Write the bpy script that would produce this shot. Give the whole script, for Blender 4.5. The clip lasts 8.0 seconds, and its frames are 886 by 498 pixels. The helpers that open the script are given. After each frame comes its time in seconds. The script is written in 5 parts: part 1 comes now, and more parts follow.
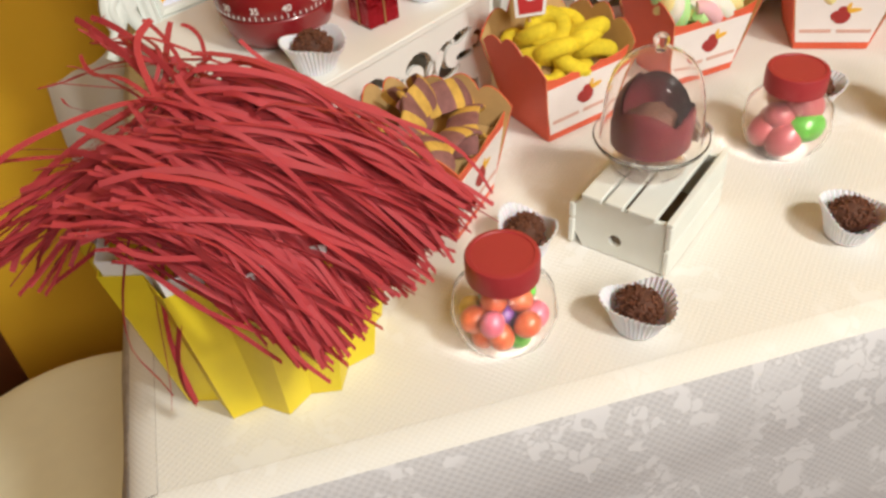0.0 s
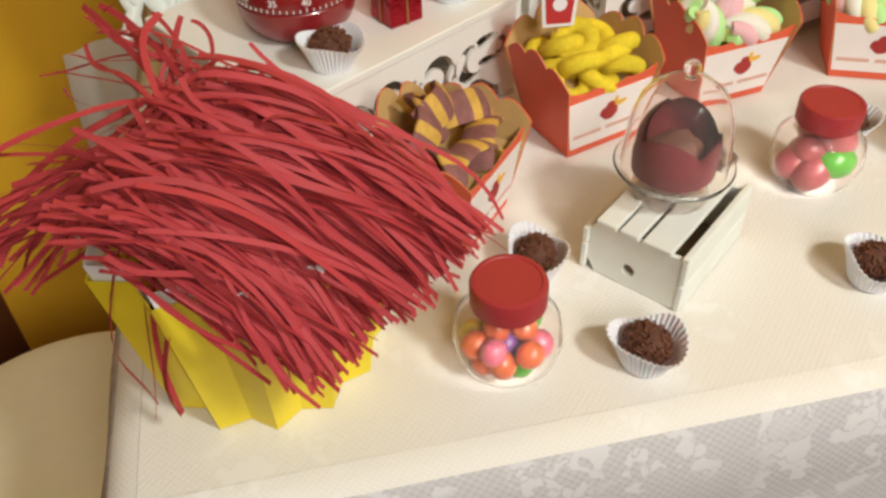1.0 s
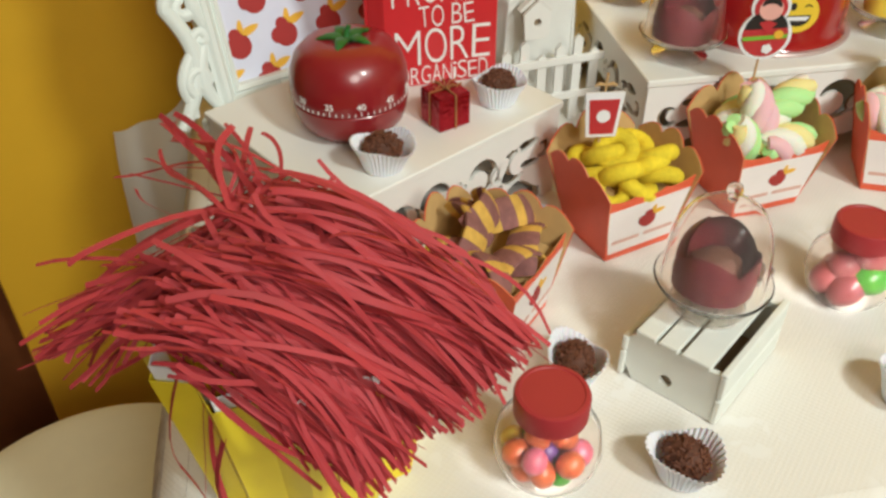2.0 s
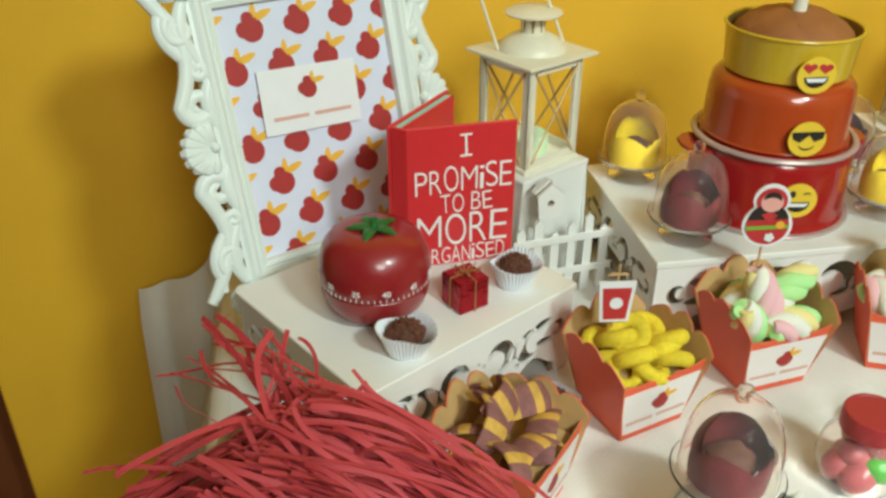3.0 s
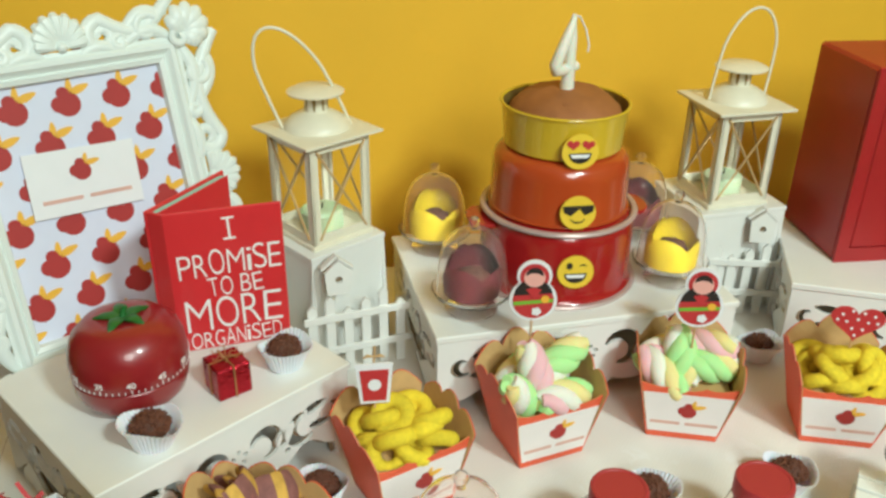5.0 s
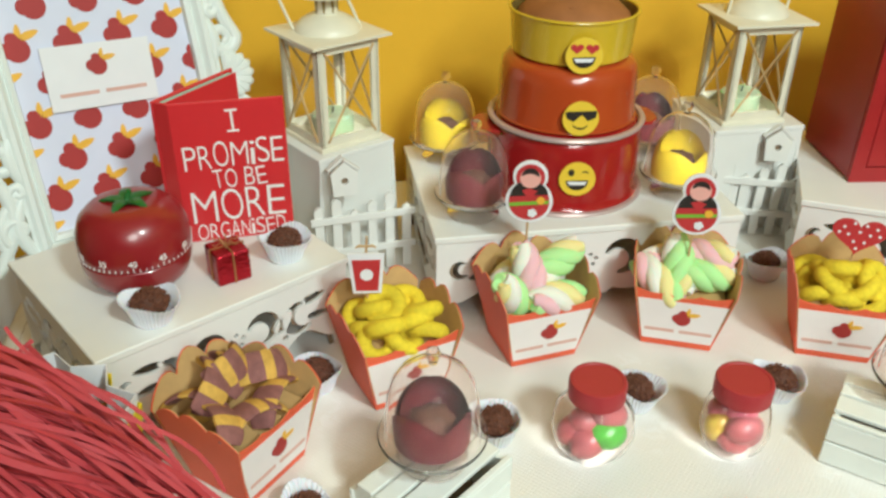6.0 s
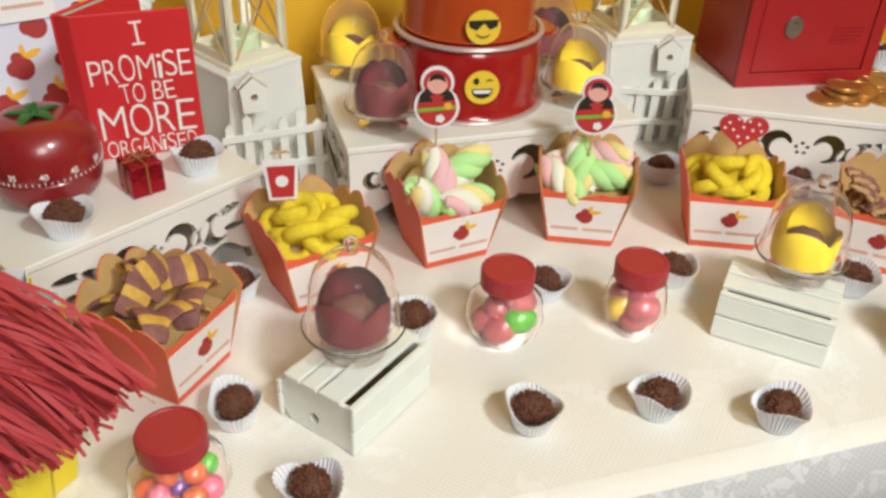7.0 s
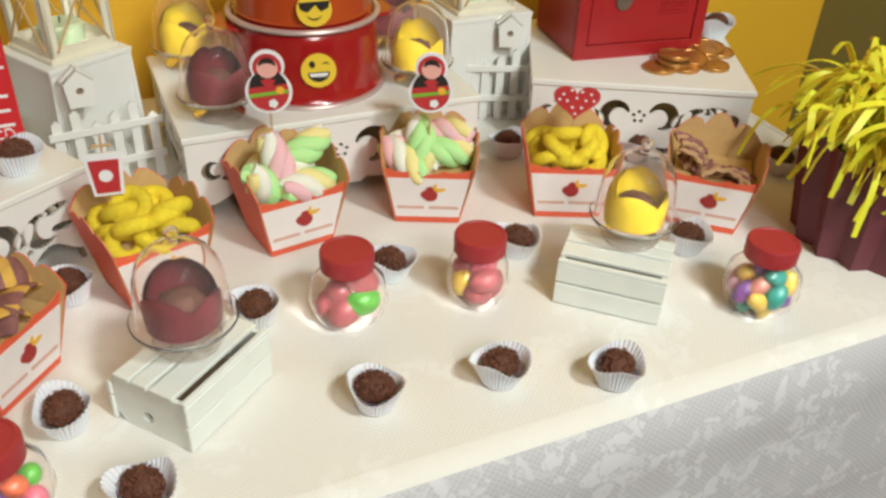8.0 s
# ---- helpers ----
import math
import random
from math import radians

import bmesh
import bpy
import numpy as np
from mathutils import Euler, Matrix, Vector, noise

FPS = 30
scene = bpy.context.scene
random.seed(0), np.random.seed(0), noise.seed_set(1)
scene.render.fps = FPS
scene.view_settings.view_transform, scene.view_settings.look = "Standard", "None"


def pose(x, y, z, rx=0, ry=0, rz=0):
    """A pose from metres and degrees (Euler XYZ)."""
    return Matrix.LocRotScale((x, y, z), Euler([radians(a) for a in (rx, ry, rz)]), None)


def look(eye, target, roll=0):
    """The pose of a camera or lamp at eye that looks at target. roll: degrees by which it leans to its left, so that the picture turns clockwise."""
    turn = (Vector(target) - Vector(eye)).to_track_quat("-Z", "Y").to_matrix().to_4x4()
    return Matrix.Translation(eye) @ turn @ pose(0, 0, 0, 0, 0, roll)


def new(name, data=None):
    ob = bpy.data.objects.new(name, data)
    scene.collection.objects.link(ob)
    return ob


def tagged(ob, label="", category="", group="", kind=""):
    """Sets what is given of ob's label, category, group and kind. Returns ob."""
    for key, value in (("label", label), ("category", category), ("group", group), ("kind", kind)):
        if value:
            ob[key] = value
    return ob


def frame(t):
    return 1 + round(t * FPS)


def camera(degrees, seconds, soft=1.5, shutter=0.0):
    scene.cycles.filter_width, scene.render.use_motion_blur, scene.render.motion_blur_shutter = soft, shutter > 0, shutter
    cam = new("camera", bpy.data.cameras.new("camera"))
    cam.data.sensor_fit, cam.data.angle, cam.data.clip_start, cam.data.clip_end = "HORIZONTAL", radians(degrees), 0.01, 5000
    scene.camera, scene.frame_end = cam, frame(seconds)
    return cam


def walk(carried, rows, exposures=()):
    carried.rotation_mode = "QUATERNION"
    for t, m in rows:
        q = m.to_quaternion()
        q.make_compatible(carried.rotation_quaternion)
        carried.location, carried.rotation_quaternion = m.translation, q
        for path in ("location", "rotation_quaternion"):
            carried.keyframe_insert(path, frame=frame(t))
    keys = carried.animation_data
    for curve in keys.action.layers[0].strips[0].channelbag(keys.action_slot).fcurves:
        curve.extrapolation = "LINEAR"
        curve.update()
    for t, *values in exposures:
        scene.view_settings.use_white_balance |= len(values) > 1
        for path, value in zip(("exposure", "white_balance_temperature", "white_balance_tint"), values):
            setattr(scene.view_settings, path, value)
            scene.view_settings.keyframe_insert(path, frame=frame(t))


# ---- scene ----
cam = camera(54.9, 8.0, soft=2.8)
PATH = [
    (0, (0.067, -0.007, 1.11), (0.381, 1.453, -0.221), -5.3),
    (0.5, (0.077, 0.01, 1.11), (0.345, 1.422, -0.281), -4.2),
    (1, (0.077, 0.018, 1.113), (0.354, 1.457, -0.247), -2.0),
    (2.3, (0.056, 0.029, 1.153), (0.318, 1.618, -0.033), -0.4),
    (2.5, (0.054, 0.032, 1.163), (0.319, 1.655, 0.024), -0.4),
    (3, (0.05, 0.03, 1.19), (0.333, 1.733, 0.18), 0.1),
    (3.5, (0.043, 0.03, 1.207), (0.328, 1.785, 0.29), 0.1),
    (4, (0.053, 0.023, 1.219), (0.384, 1.799, 0.362), 0.5),
    (4.5, (0.097, 0.024, 1.218), (0.538, 1.774, 0.356), 0.9),
    (4.7, (0.132, 0.024, 1.217), (0.603, 1.756, 0.335), 0.9),
    (5.8, (0.233, -0.017, 1.189), (0.537, 1.696, 0.202), 0.8),
    (6, (0.216, -0.02, 1.184), (0.524, 1.674, 0.166), 0.8),
    (6.5, (0.187, -0.054, 1.176), (0.528, 1.589, 0.086), 1.0),
    (7, (0.206, -0.06, 1.165), (0.703, 1.528, 0.056), 2.1),
    (7.5, (0.233, -0.07, 1.166), (0.895, 1.462, 0.063), 3.2),
    (8, (0.247, -0.076, 1.159), (0.963, 1.418, 0.039), 2.8),
]
walk(cam, [(t, look(eye, target, roll)) for t, eye, target, roll in PATH],
     exposures=[(0.0, 0.45, 5750, 12), (1.0, 0.34, 5750, 11), (2.5, 0.33, 5300, 0), (3.5, 0.34, 5100, -8), (4.5, 0.39, 5100, -6), (6.0, 0.39, 5150, -2), (7.0, 0.35, 5450, 8), (8.0, 0.29, 5400, 6)])

# ---- world, lamps ----
TOP = 0.75      # table height
WALL = 0.93     # back wall
world = bpy.data.worlds.new("world")
scene.world = world
world.use_nodes = True
world.node_tree.nodes["Background"].inputs[0].default_value = (1.0, 0.86, 0.68, 1)
world.node_tree.nodes["Background"].inputs[1].default_value = 0.16


def ceiling_lamp(x, y, z, watts, size, colour):
    data = bpy.data.lights.new("ceiling_light", "AREA")
    data.shape, data.size, data.energy, data.color = "DISK", size, watts, colour
    ob = new("ceiling_light", data)
    ob.matrix_world = look((x, y, z), (0.4, 0.5, TOP))


ceiling_lamp(0.80, -0.60, 2.0, 15.2, 0.22, (0.93, 0.87, 0.71))
ceiling_lamp(0.45, -1.5, 2.1, 18.5, 0.7, (1.0, 0.86, 0.68))

# ---- materials ----


def mat(name, colour, rough=0.5, metal=0.0, vary=0.1, scale=60.0, bump=0.1, bump_scale=400.0, depth=0.0005, coat=0.0, sub=0.0, obj_vary=0.0):
    """A plain surface with variation at two scales and a fine relief."""
    m = bpy.data.materials.new(name)
    m.use_nodes = True
    nt = m.node_tree
    b = nt.nodes["Principled BSDF"]
    b.inputs["Roughness"].default_value, b.inputs["Metallic"].default_value = rough, metal
    b.inputs["Coat Weight"].default_value = coat
    b.inputs["Coat Roughness"].default_value = 0.08
    if sub:
        b.inputs["Subsurface Weight"].default_value = sub
        b.inputs["Subsurface Scale"].default_value = 0.004
    tc = nt.nodes.new("ShaderNodeTexCoord")
    n1 = nt.nodes.new("ShaderNodeTexNoise")
    n1.inputs["Scale"].default_value, n1.inputs["Detail"].default_value = scale, 4
    n2 = nt.nodes.new("ShaderNodeTexNoise")
    n2.inputs["Scale"].default_value, n2.inputs["Detail"].default_value = scale * 0.12, 2
    nt.links.new(tc.outputs["Object"], n1.inputs["Vector"])
    nt.links.new(tc.outputs["Object"], n2.inputs["Vector"])
    add = nt.nodes.new("ShaderNodeMath")
    add.operation = "ADD"
    nt.links.new(n1.outputs["Fac"], add.inputs[0])
    nt.links.new(n2.outputs["Fac"], add.inputs[1])
    last = add.outputs[0]
    if obj_vary:
        oi = nt.nodes.new("ShaderNodeObjectInfo")
        k = nt.nodes.new("ShaderNodeMath")
        k.operation = "MULTIPLY_ADD"
        k.inputs[1].default_value, k.inputs[2].default_value = obj_vary, -obj_vary / 2
        nt.links.new(oi.outputs["Random"], k.inputs[0])
        s = nt.nodes.new("ShaderNodeMath")
        nt.links.new(k.outputs[0], s.inputs[0])
        nt.links.new(last, s.inputs[1])
        last = s.outputs[0]
    ramp = nt.nodes.new("ShaderNodeMapRange")
    ramp.inputs["From Min"].default_value, ramp.inputs["From Max"].default_value = 0.6, 1.4
    ramp.inputs["To Min"].default_value, ramp.inputs["To Max"].default_value = 1 - vary, 1 + vary
    nt.links.new(last, ramp.inputs["Value"])
    mix = nt.nodes.new("ShaderNodeVectorMath")
    mix.operation = "SCALE"
    mix.inputs[0].default_value = colour
    nt.links.new(ramp.outputs[0], mix.inputs["Scale"])
    nt.links.new(mix.outputs[0], b.inputs["Base Color"])
    if bump:
        n3 = nt.nodes.new("ShaderNodeTexNoise")
        n3.inputs["Scale"].default_value, n3.inputs["Detail"].default_value = bump_scale, 3
        nt.links.new(tc.outputs["Object"], n3.inputs["Vector"])
        bp = nt.nodes.new("ShaderNodeBump")
        bp.inputs["Strength"].default_value, bp.inputs["Distance"].default_value = bump, depth
        nt.links.new(n3.outputs["Fac"], bp.inputs["Height"])
        nt.links.new(bp.outputs[0], b.inputs["Normal"])
    return m


def glass(name, tint=(1, 1, 1), rough=0.03, ior=1.35, clear=1.0):
    m = bpy.data.materials.new(name)
    m.use_nodes = True
    b = m.node_tree.nodes["Principled BSDF"]
    b.inputs["Base Color"].default_value = (*tint, 1)
    b.inputs["Roughness"].default_value, b.inputs["IOR"].default_value = rough, ior
    b.inputs["Transmission Weight"].default_value = clear
    return m


def lace(name, net, thread, cell, flower, cover):
    """Cotton lace: fine net with denser worked leaves and flowers."""
    m = mat(name, thread, 0.9, bump=0)
    nt = m.node_tree
    b = nt.nodes["Principled BSDF"]
    tc = nt.nodes["Texture Coordinate"]
    warp = nt.nodes.new("ShaderNodeTexNoise")
    warp.inputs["Scale"].default_value = flower * 0.9
    nt.links.new(tc.outputs["Object"], warp.inputs["Vector"])
    mixv = nt.nodes.new("ShaderNodeMix")
    mixv.data_type = "VECTOR"
    mixv.inputs[0].default_value = 0.05
    nt.links.new(tc.outputs["Object"], mixv.inputs[4])
    nt.links.new(warp.outputs["Color"], mixv.inputs[5])
    leaf = nt.nodes.new("ShaderNodeTexVoronoi")
    leaf.feature = "DISTANCE_TO_EDGE"
    leaf.inputs["Scale"].default_value = flower
    nt.links.new(mixv.outputs[1], leaf.inputs["Vector"])
    petals = nt.nodes.new("ShaderNodeMapRange")
    petals.inputs["From Min"].default_value, petals.inputs["From Max"].default_value = 0.03, 0.10
    nt.links.new(leaf.outputs["Distance"], petals.inputs["Value"])
    patch = nt.nodes.new("ShaderNodeTexNoise")
    patch.inputs["Scale"].default_value, patch.inputs["Detail"].default_value = flower * 0.26, 1
    nt.links.new(tc.outputs["Object"], patch.inputs["Vector"])
    grow = nt.nodes.new("ShaderNodeMapRange")
    grow.inputs["From Min"].default_value, grow.inputs["From Max"].default_value = cover, cover + 0.05
    nt.links.new(patch.outputs["Fac"], grow.inputs["Value"])
    pick = nt.nodes.new("ShaderNodeTexVoronoi")
    pick.inputs["Scale"].default_value = flower
    nt.links.new(mixv.outputs[1], pick.inputs["Vector"])
    hue = nt.nodes.new("ShaderNodeSeparateXYZ")
    nt.links.new(pick.outputs["Color"], hue.inputs[0])
    some = nt.nodes.new("ShaderNodeMapRange")
    some.inputs["From Min"].default_value, some.inputs["From Max"].default_value = 0.42, 0.62
    nt.links.new(hue.outputs[0], some.inputs["Value"])
    worked = nt.nodes.new("ShaderNodeMath")
    worked.operation = "MULTIPLY"
    nt.links.new(petals.outputs[0], worked.inputs[0])
    nt.links.new(some.outputs[0], worked.inputs[1])
    mask = nt.nodes.new("ShaderNodeMath")
    mask.operation = "MULTIPLY"
    nt.links.new(worked.outputs[0], mask.inputs[0])
    nt.links.new(grow.outputs[0], mask.inputs[1])
    sep = nt.nodes.new("ShaderNodeSeparateXYZ")
    nt.links.new(tc.outputs["Object"], sep.inputs[0])

    def calc(op, a, b):
        n = nt.nodes.new("ShaderNodeMath")
        n.operation = op
        for k, q in enumerate((a, b)):
            if q is None:
                continue
            if isinstance(q, float):
                n.inputs[k].default_value = q
            else:
                nt.links.new(q, n.inputs[k])
        return n.outputs[0]
    sx, sy, sz = sep.outputs
    one = calc("SINE", calc("MULTIPLY", calc("ADD", calc("ADD", sx, sy), sz), float(cell)), None)
    two = calc("SINE", calc("MULTIPLY", calc("SUBTRACT", calc("SUBTRACT", sx, sy), calc("MULTIPLY", sz, 0.55)), float(cell)), None)
    hole = nt.nodes.new("ShaderNodeMapRange")
    hole.inputs["From Min"].default_value, hole.inputs["From Max"].default_value = 0.9, -0.4
    nt.links.new(calc("ADD", one, two), hole.inputs["Value"])
    top = nt.nodes.new("ShaderNodeMath")
    top.operation = "MAXIMUM"
    nt.links.new(hole.outputs[0], top.inputs[0])
    nt.links.new(mask.outputs[0], top.inputs[1])
    ground = nt.nodes.new("ShaderNodeMix")
    ground.data_type = "RGBA"
    ground.inputs[6].default_value, ground.inputs[7].default_value = (*net, 1), (*(n * 0.6 + t * 0.4 for n, t in zip(net, thread)), 1)
    nt.links.new(hole.outputs[0], ground.inputs[0])
    col = nt.nodes.new("ShaderNodeMix")
    col.data_type = "RGBA"
    col.inputs[7].default_value = (*thread, 1)
    nt.links.new(ground.outputs[2], col.inputs[6])
    nt.links.new(mask.outputs[0], col.inputs[0])
    nt.links.new(col.outputs[2], b.inputs["Base Color"])
    bp = nt.nodes.new("ShaderNodeBump")
    bp.inputs["Strength"].default_value, bp.inputs["Distance"].default_value = 0.22, 0.0006
    nt.links.new(top.outputs[0], bp.inputs["Height"])
    nt.links.new(bp.outputs[0], b.inputs["Normal"])
    return m


WALL_Y = mat("ochre_wall_paint", (0.83, 0.485, 0.012), 0.7, vary=0.05, scale=9, bump=0.12, bump_scale=140, depth=0.001)
WALL_G = mat("olive_wall_paint", (0.23, 0.215, 0.075), 0.8, vary=0.06, scale=9, bump=0.12, bump_scale=140, depth=0.001)
CEIL = mat("ceiling_paint", (0.78, 0.72, 0.6), 0.9, vary=0.04, scale=8, bump=0.05)
WOOD = mat("brown_wood", (0.16, 0.055, 0.018), 0.35, vary=0.35, scale=14, bump=0.1, bump_scale=60)
LACE_TOP = lace("cream_lace", (0.77, 0.745, 0.685), (0.81, 0.795, 0.755), 1500, 55, 0.52)
# the hanging sides are coloured darker and greyer than the top
LACE_HANG = lace("greyer_lace", (0.49, 0.48, 0.495), (0.64, 0.63, 0.65), 1150, 62, 0.44)
CLOTH = mat("white_cloth", (0.78, 0.77, 0.73), 0.9, vary=0.05, scale=30, bump=0.2, bump_scale=900)
MDF = mat("white_painted_board", (0.81, 0.81, 0.77), 0.45, vary=0.03, scale=40, bump=0.06, bump_scale=300)
SLAT = mat("white_painted_wood", (0.78, 0.80, 0.75), 0.55, vary=0.05, scale=50, bump=0.15, bump_scale=260)
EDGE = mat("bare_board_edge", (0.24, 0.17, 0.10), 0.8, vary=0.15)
RESIN = mat("white_resin", (0.78, 0.83, 0.79), 0.4, vary=0.03, scale=50, bump=0.1, bump_scale=500)
PRINT = mat("lavender_white_paper", (0.70, 0.72, 0.86), 0.7, vary=0.03, bump=0.03)
PAPER = mat("white_paper", (0.82, 0.82, 0.84), 0.8, vary=0.03, bump=0.05)
LABEL = mat("pale_label_paper", (0.83, 0.77, 0.75), 0.6, vary=0.03, bump=0.03)
ORANGE = mat("orange_red_card", (0.72, 0.115, 0.045), 0.55, vary=0.06, bump=0.05)
KRAFT = mat("kraft_card", (0.53, 0.34, 0.13), 0.8, vary=0.12, scale=120, bump=0.1)
RED_BOOK = mat("red_book_cloth", (0.58, 0.022, 0.028), 0.4, vary=0.05, bump=0.06, coat=0.2)
MINT = mat("mint_pages", (0.35, 0.62, 0.55), 0.8)
WHITE_INK = mat("white_ink", (0.85, 0.82, 0.80), 0.6, vary=0.03)
TOMATO = mat("red_gloss_plastic", (0.25, 0.012, 0.016), 0.32, vary=0.06, bump=0.02, coat=0.4)
LEAF = mat("green_plastic_leaf", (0.025, 0.13, 0.02), 0.4, vary=0.15)
FOIL = mat("red_metal_foil", (0.36, 0.012, 0.024), 0.25, 0.85, vary=0.15, scale=160, bump=0.6, bump_scale=220, depth=0.002)
GOLD_CORD = mat("gold_cord", (0.42, 0.22, 0.08), 0.4, 0.5)
CHOC = mat("dark_chocolate", (0.10, 0.036, 0.018), 0.75, vary=0.35, scale=500, bump=0.5, bump_scale=700, depth=0.001)
SPRINKLE = mat("chocolate_sprinkle", (0.14, 0.050, 0.024), 0.7, vary=0.3, scale=300, bump=0)
CUP = mat("white_pleated_paper", (0.80, 0.79, 0.84), 0.75, vary=0.04, bump=0.05, sub=0.15)
LID = mat("red_plastic_lid", (0.36, 0.030, 0.036), 0.45, vary=0.06, bump=0.03)
CLEAR = glass("clear_plastic", (1.0, 0.96, 0.94), 0.04, 1.14, 0.98)
PANE = glass("thin_pane", ior=1.1)
ROSE = mat("dark_rose_jelly", (0.115, 0.015, 0.019), 0.45, vary=0.2, bump=0.15, sub=0.1)
YELLOW_SWEET = mat("yellow_jelly", (0.72, 0.54, 0.008), 0.5, vary=0.12, bump=0.15)
RING = mat("yellow_sugared_jelly", (0.80, 0.62, 0.012), 0.8, vary=0.2, scale=260, bump=0.8, bump_scale=1300, depth=0.001, obj_vary=0.4)
SOUR_A = mat("yellow_sour_belt", (0.58, 0.35, 0.06), 0.8, vary=0.3, scale=200, bump=0.4, bump_scale=1500)
SOUR_B = mat("brown_sour_belt", (0.24, 0.10, 0.09), 0.8, vary=0.35, scale=200, bump=0.4, bump_scale=1500)
TAN = mat("tan_sour_belt", (0.45, 0.27, 0.13), 0.75, vary=0.15, scale=200, bump=0.4, bump_scale=1500)
M_GREEN = mat("pale_green_marshmallow", (0.50, 0.80, 0.32), 0.85, vary=0.05, sub=0.2)
M_PINK = mat("pale_pink_marshmallow", (0.80, 0.48, 0.52), 0.85, vary=0.05, sub=0.2)
M_YELLOW = mat("pale_yellow_marshmallow", (0.82, 0.72, 0.30), 0.85, vary=0.05, sub=0.2)
M_WHITE = mat("white_marshmallow", (0.82, 0.80, 0.70), 0.85, vary=0.05, sub=0.2)
RED_STRIP = mat("red_paper_strip", (0.39, 0.034, 0.042), 0.7, vary=0.14, scale=40, bump=0.08, obj_vary=0.6, sub=0.15)
YEL_STRIP = mat("yellow_paper_strip", (0.84, 0.73, 0.015), 0.5, vary=0.10, scale=40, bump=0.08, obj_vary=0.4, sub=0.35)
YEL_CARD = mat("yellow_card", (0.80, 0.64, 0.008), 0.5, vary=0.06, bump=0.05)
PURPLE_CARD = mat("plum_card", (0.15, 0.035, 0.048), 0.6, vary=0.08, bump=0.05)
E_RED = mat("red_enamel", (0.31, 0.009, 0.010), 0.18, vary=0.04, bump=0.03, coat=0.5)
E_ORANGE = mat("orange_enamel", (0.40, 0.058, 0.010), 0.2, vary=0.04, bump=0.03, coat=0.5)
E_YELLOW = mat("yellow_enamel", (0.62, 0.43, 0.012), 0.25, vary=0.05, bump=0.03, coat=0.3)
TIN_RIM = mat("pale_tin_rim", (0.52, 0.40, 0.38), 0.35, 0.3, vary=0.08)
TIN_IN = mat("gold_tin_inside", (0.33, 0.24, 0.06), 0.4, 0.5, vary=0.15)
CAKE = mat("brown_cake", (0.30, 0.115, 0.028), 0.7, vary=0.2, scale=70, bump=0.4, bump_scale=260, depth=0.001)
WAX = mat("white_glitter_wax", (0.80, 0.76, 0.64), 0.4, vary=0.08, scale=300, bump=0.5, bump_scale=900, sub=0.2)
LANTERN = mat("cream_painted_metal", (0.78, 0.74, 0.58), 0.4, vary=0.06, bump=0.05)
ROD = mat("tan_metal_rod", (0.55, 0.38, 0.16), 0.4, 0.2)
GREEN_WAX = mat("pale_green_wax", (0.50, 0.58, 0.38), 0.5, vary=0.08, sub=0.2)
SAFE = mat("red_painted_steel", (0.34, 0.014, 0.016), 0.4, vary=0.08, bump=0.08, bump_scale=200)
STEEL = mat("dull_steel", (0.32, 0.28, 0.24), 0.4, 0.8, vary=0.2)
COIN = mat("gold_foil_coin", (0.52, 0.27, 0.07), 0.35, 0.7, vary=0.2, scale=200, bump=0.4, bump_scale=500)
EMO = mat("yellow_print", (0.82, 0.58, 0.03), 0.45, vary=0.04)
BLACK = mat("black_ink", (0.02, 0.016, 0.014), 0.5)
RED_INK = mat("red_ink", (0.48, 0.03, 0.035), 0.5, vary=0.06)
FRUIT = mat("berry_red_ink", (0.36, 0.025, 0.022), 0.6, vary=0.08)
YEL_INK = mat("ochre_yellow_ink", (0.80, 0.45, 0.03), 0.6, vary=0.06)
BROWN_INK = mat("pale_rust_ink", (0.66, 0.40, 0.33), 0.6)
GREEN_INK = mat("green_ink", (0.22, 0.45, 0.03), 0.6)
PINK_INK = mat("pink_ink", (0.80, 0.42, 0.36), 0.6)
TOOTHPICK = mat("toothpick_wood", (0.55, 0.36, 0.16), 0.6)
SEAT = mat("cream_plastic", (0.86, 0.82, 0.60), 0.35, vary=0.03, bump=0.03)
GUMMY = [mat(n, c, 0.3, vary=0.1, bump=0.05, coat=0.4, sub=0.15) for n, c in (
    ("orange_candy", (0.50, 0.11, 0.035)), ("green_candy", (0.10, 0.36, 0.03)), ("pink_candy", (0.52, 0.12, 0.18)), ("lilac_candy", (0.42, 0.25, 0.32)),
    ("lemon_candy", (0.60, 0.43, 0.06)), ("peach_candy", (0.46, 0.20, 0.15)), ("teal_candy", (0.03, 0.24, 0.20)), ("violet_candy", (0.15, 0.055, 0.24)), ("rose_candy", (0.35, 0.09, 0.10)))]

# ---- mesh tools ----


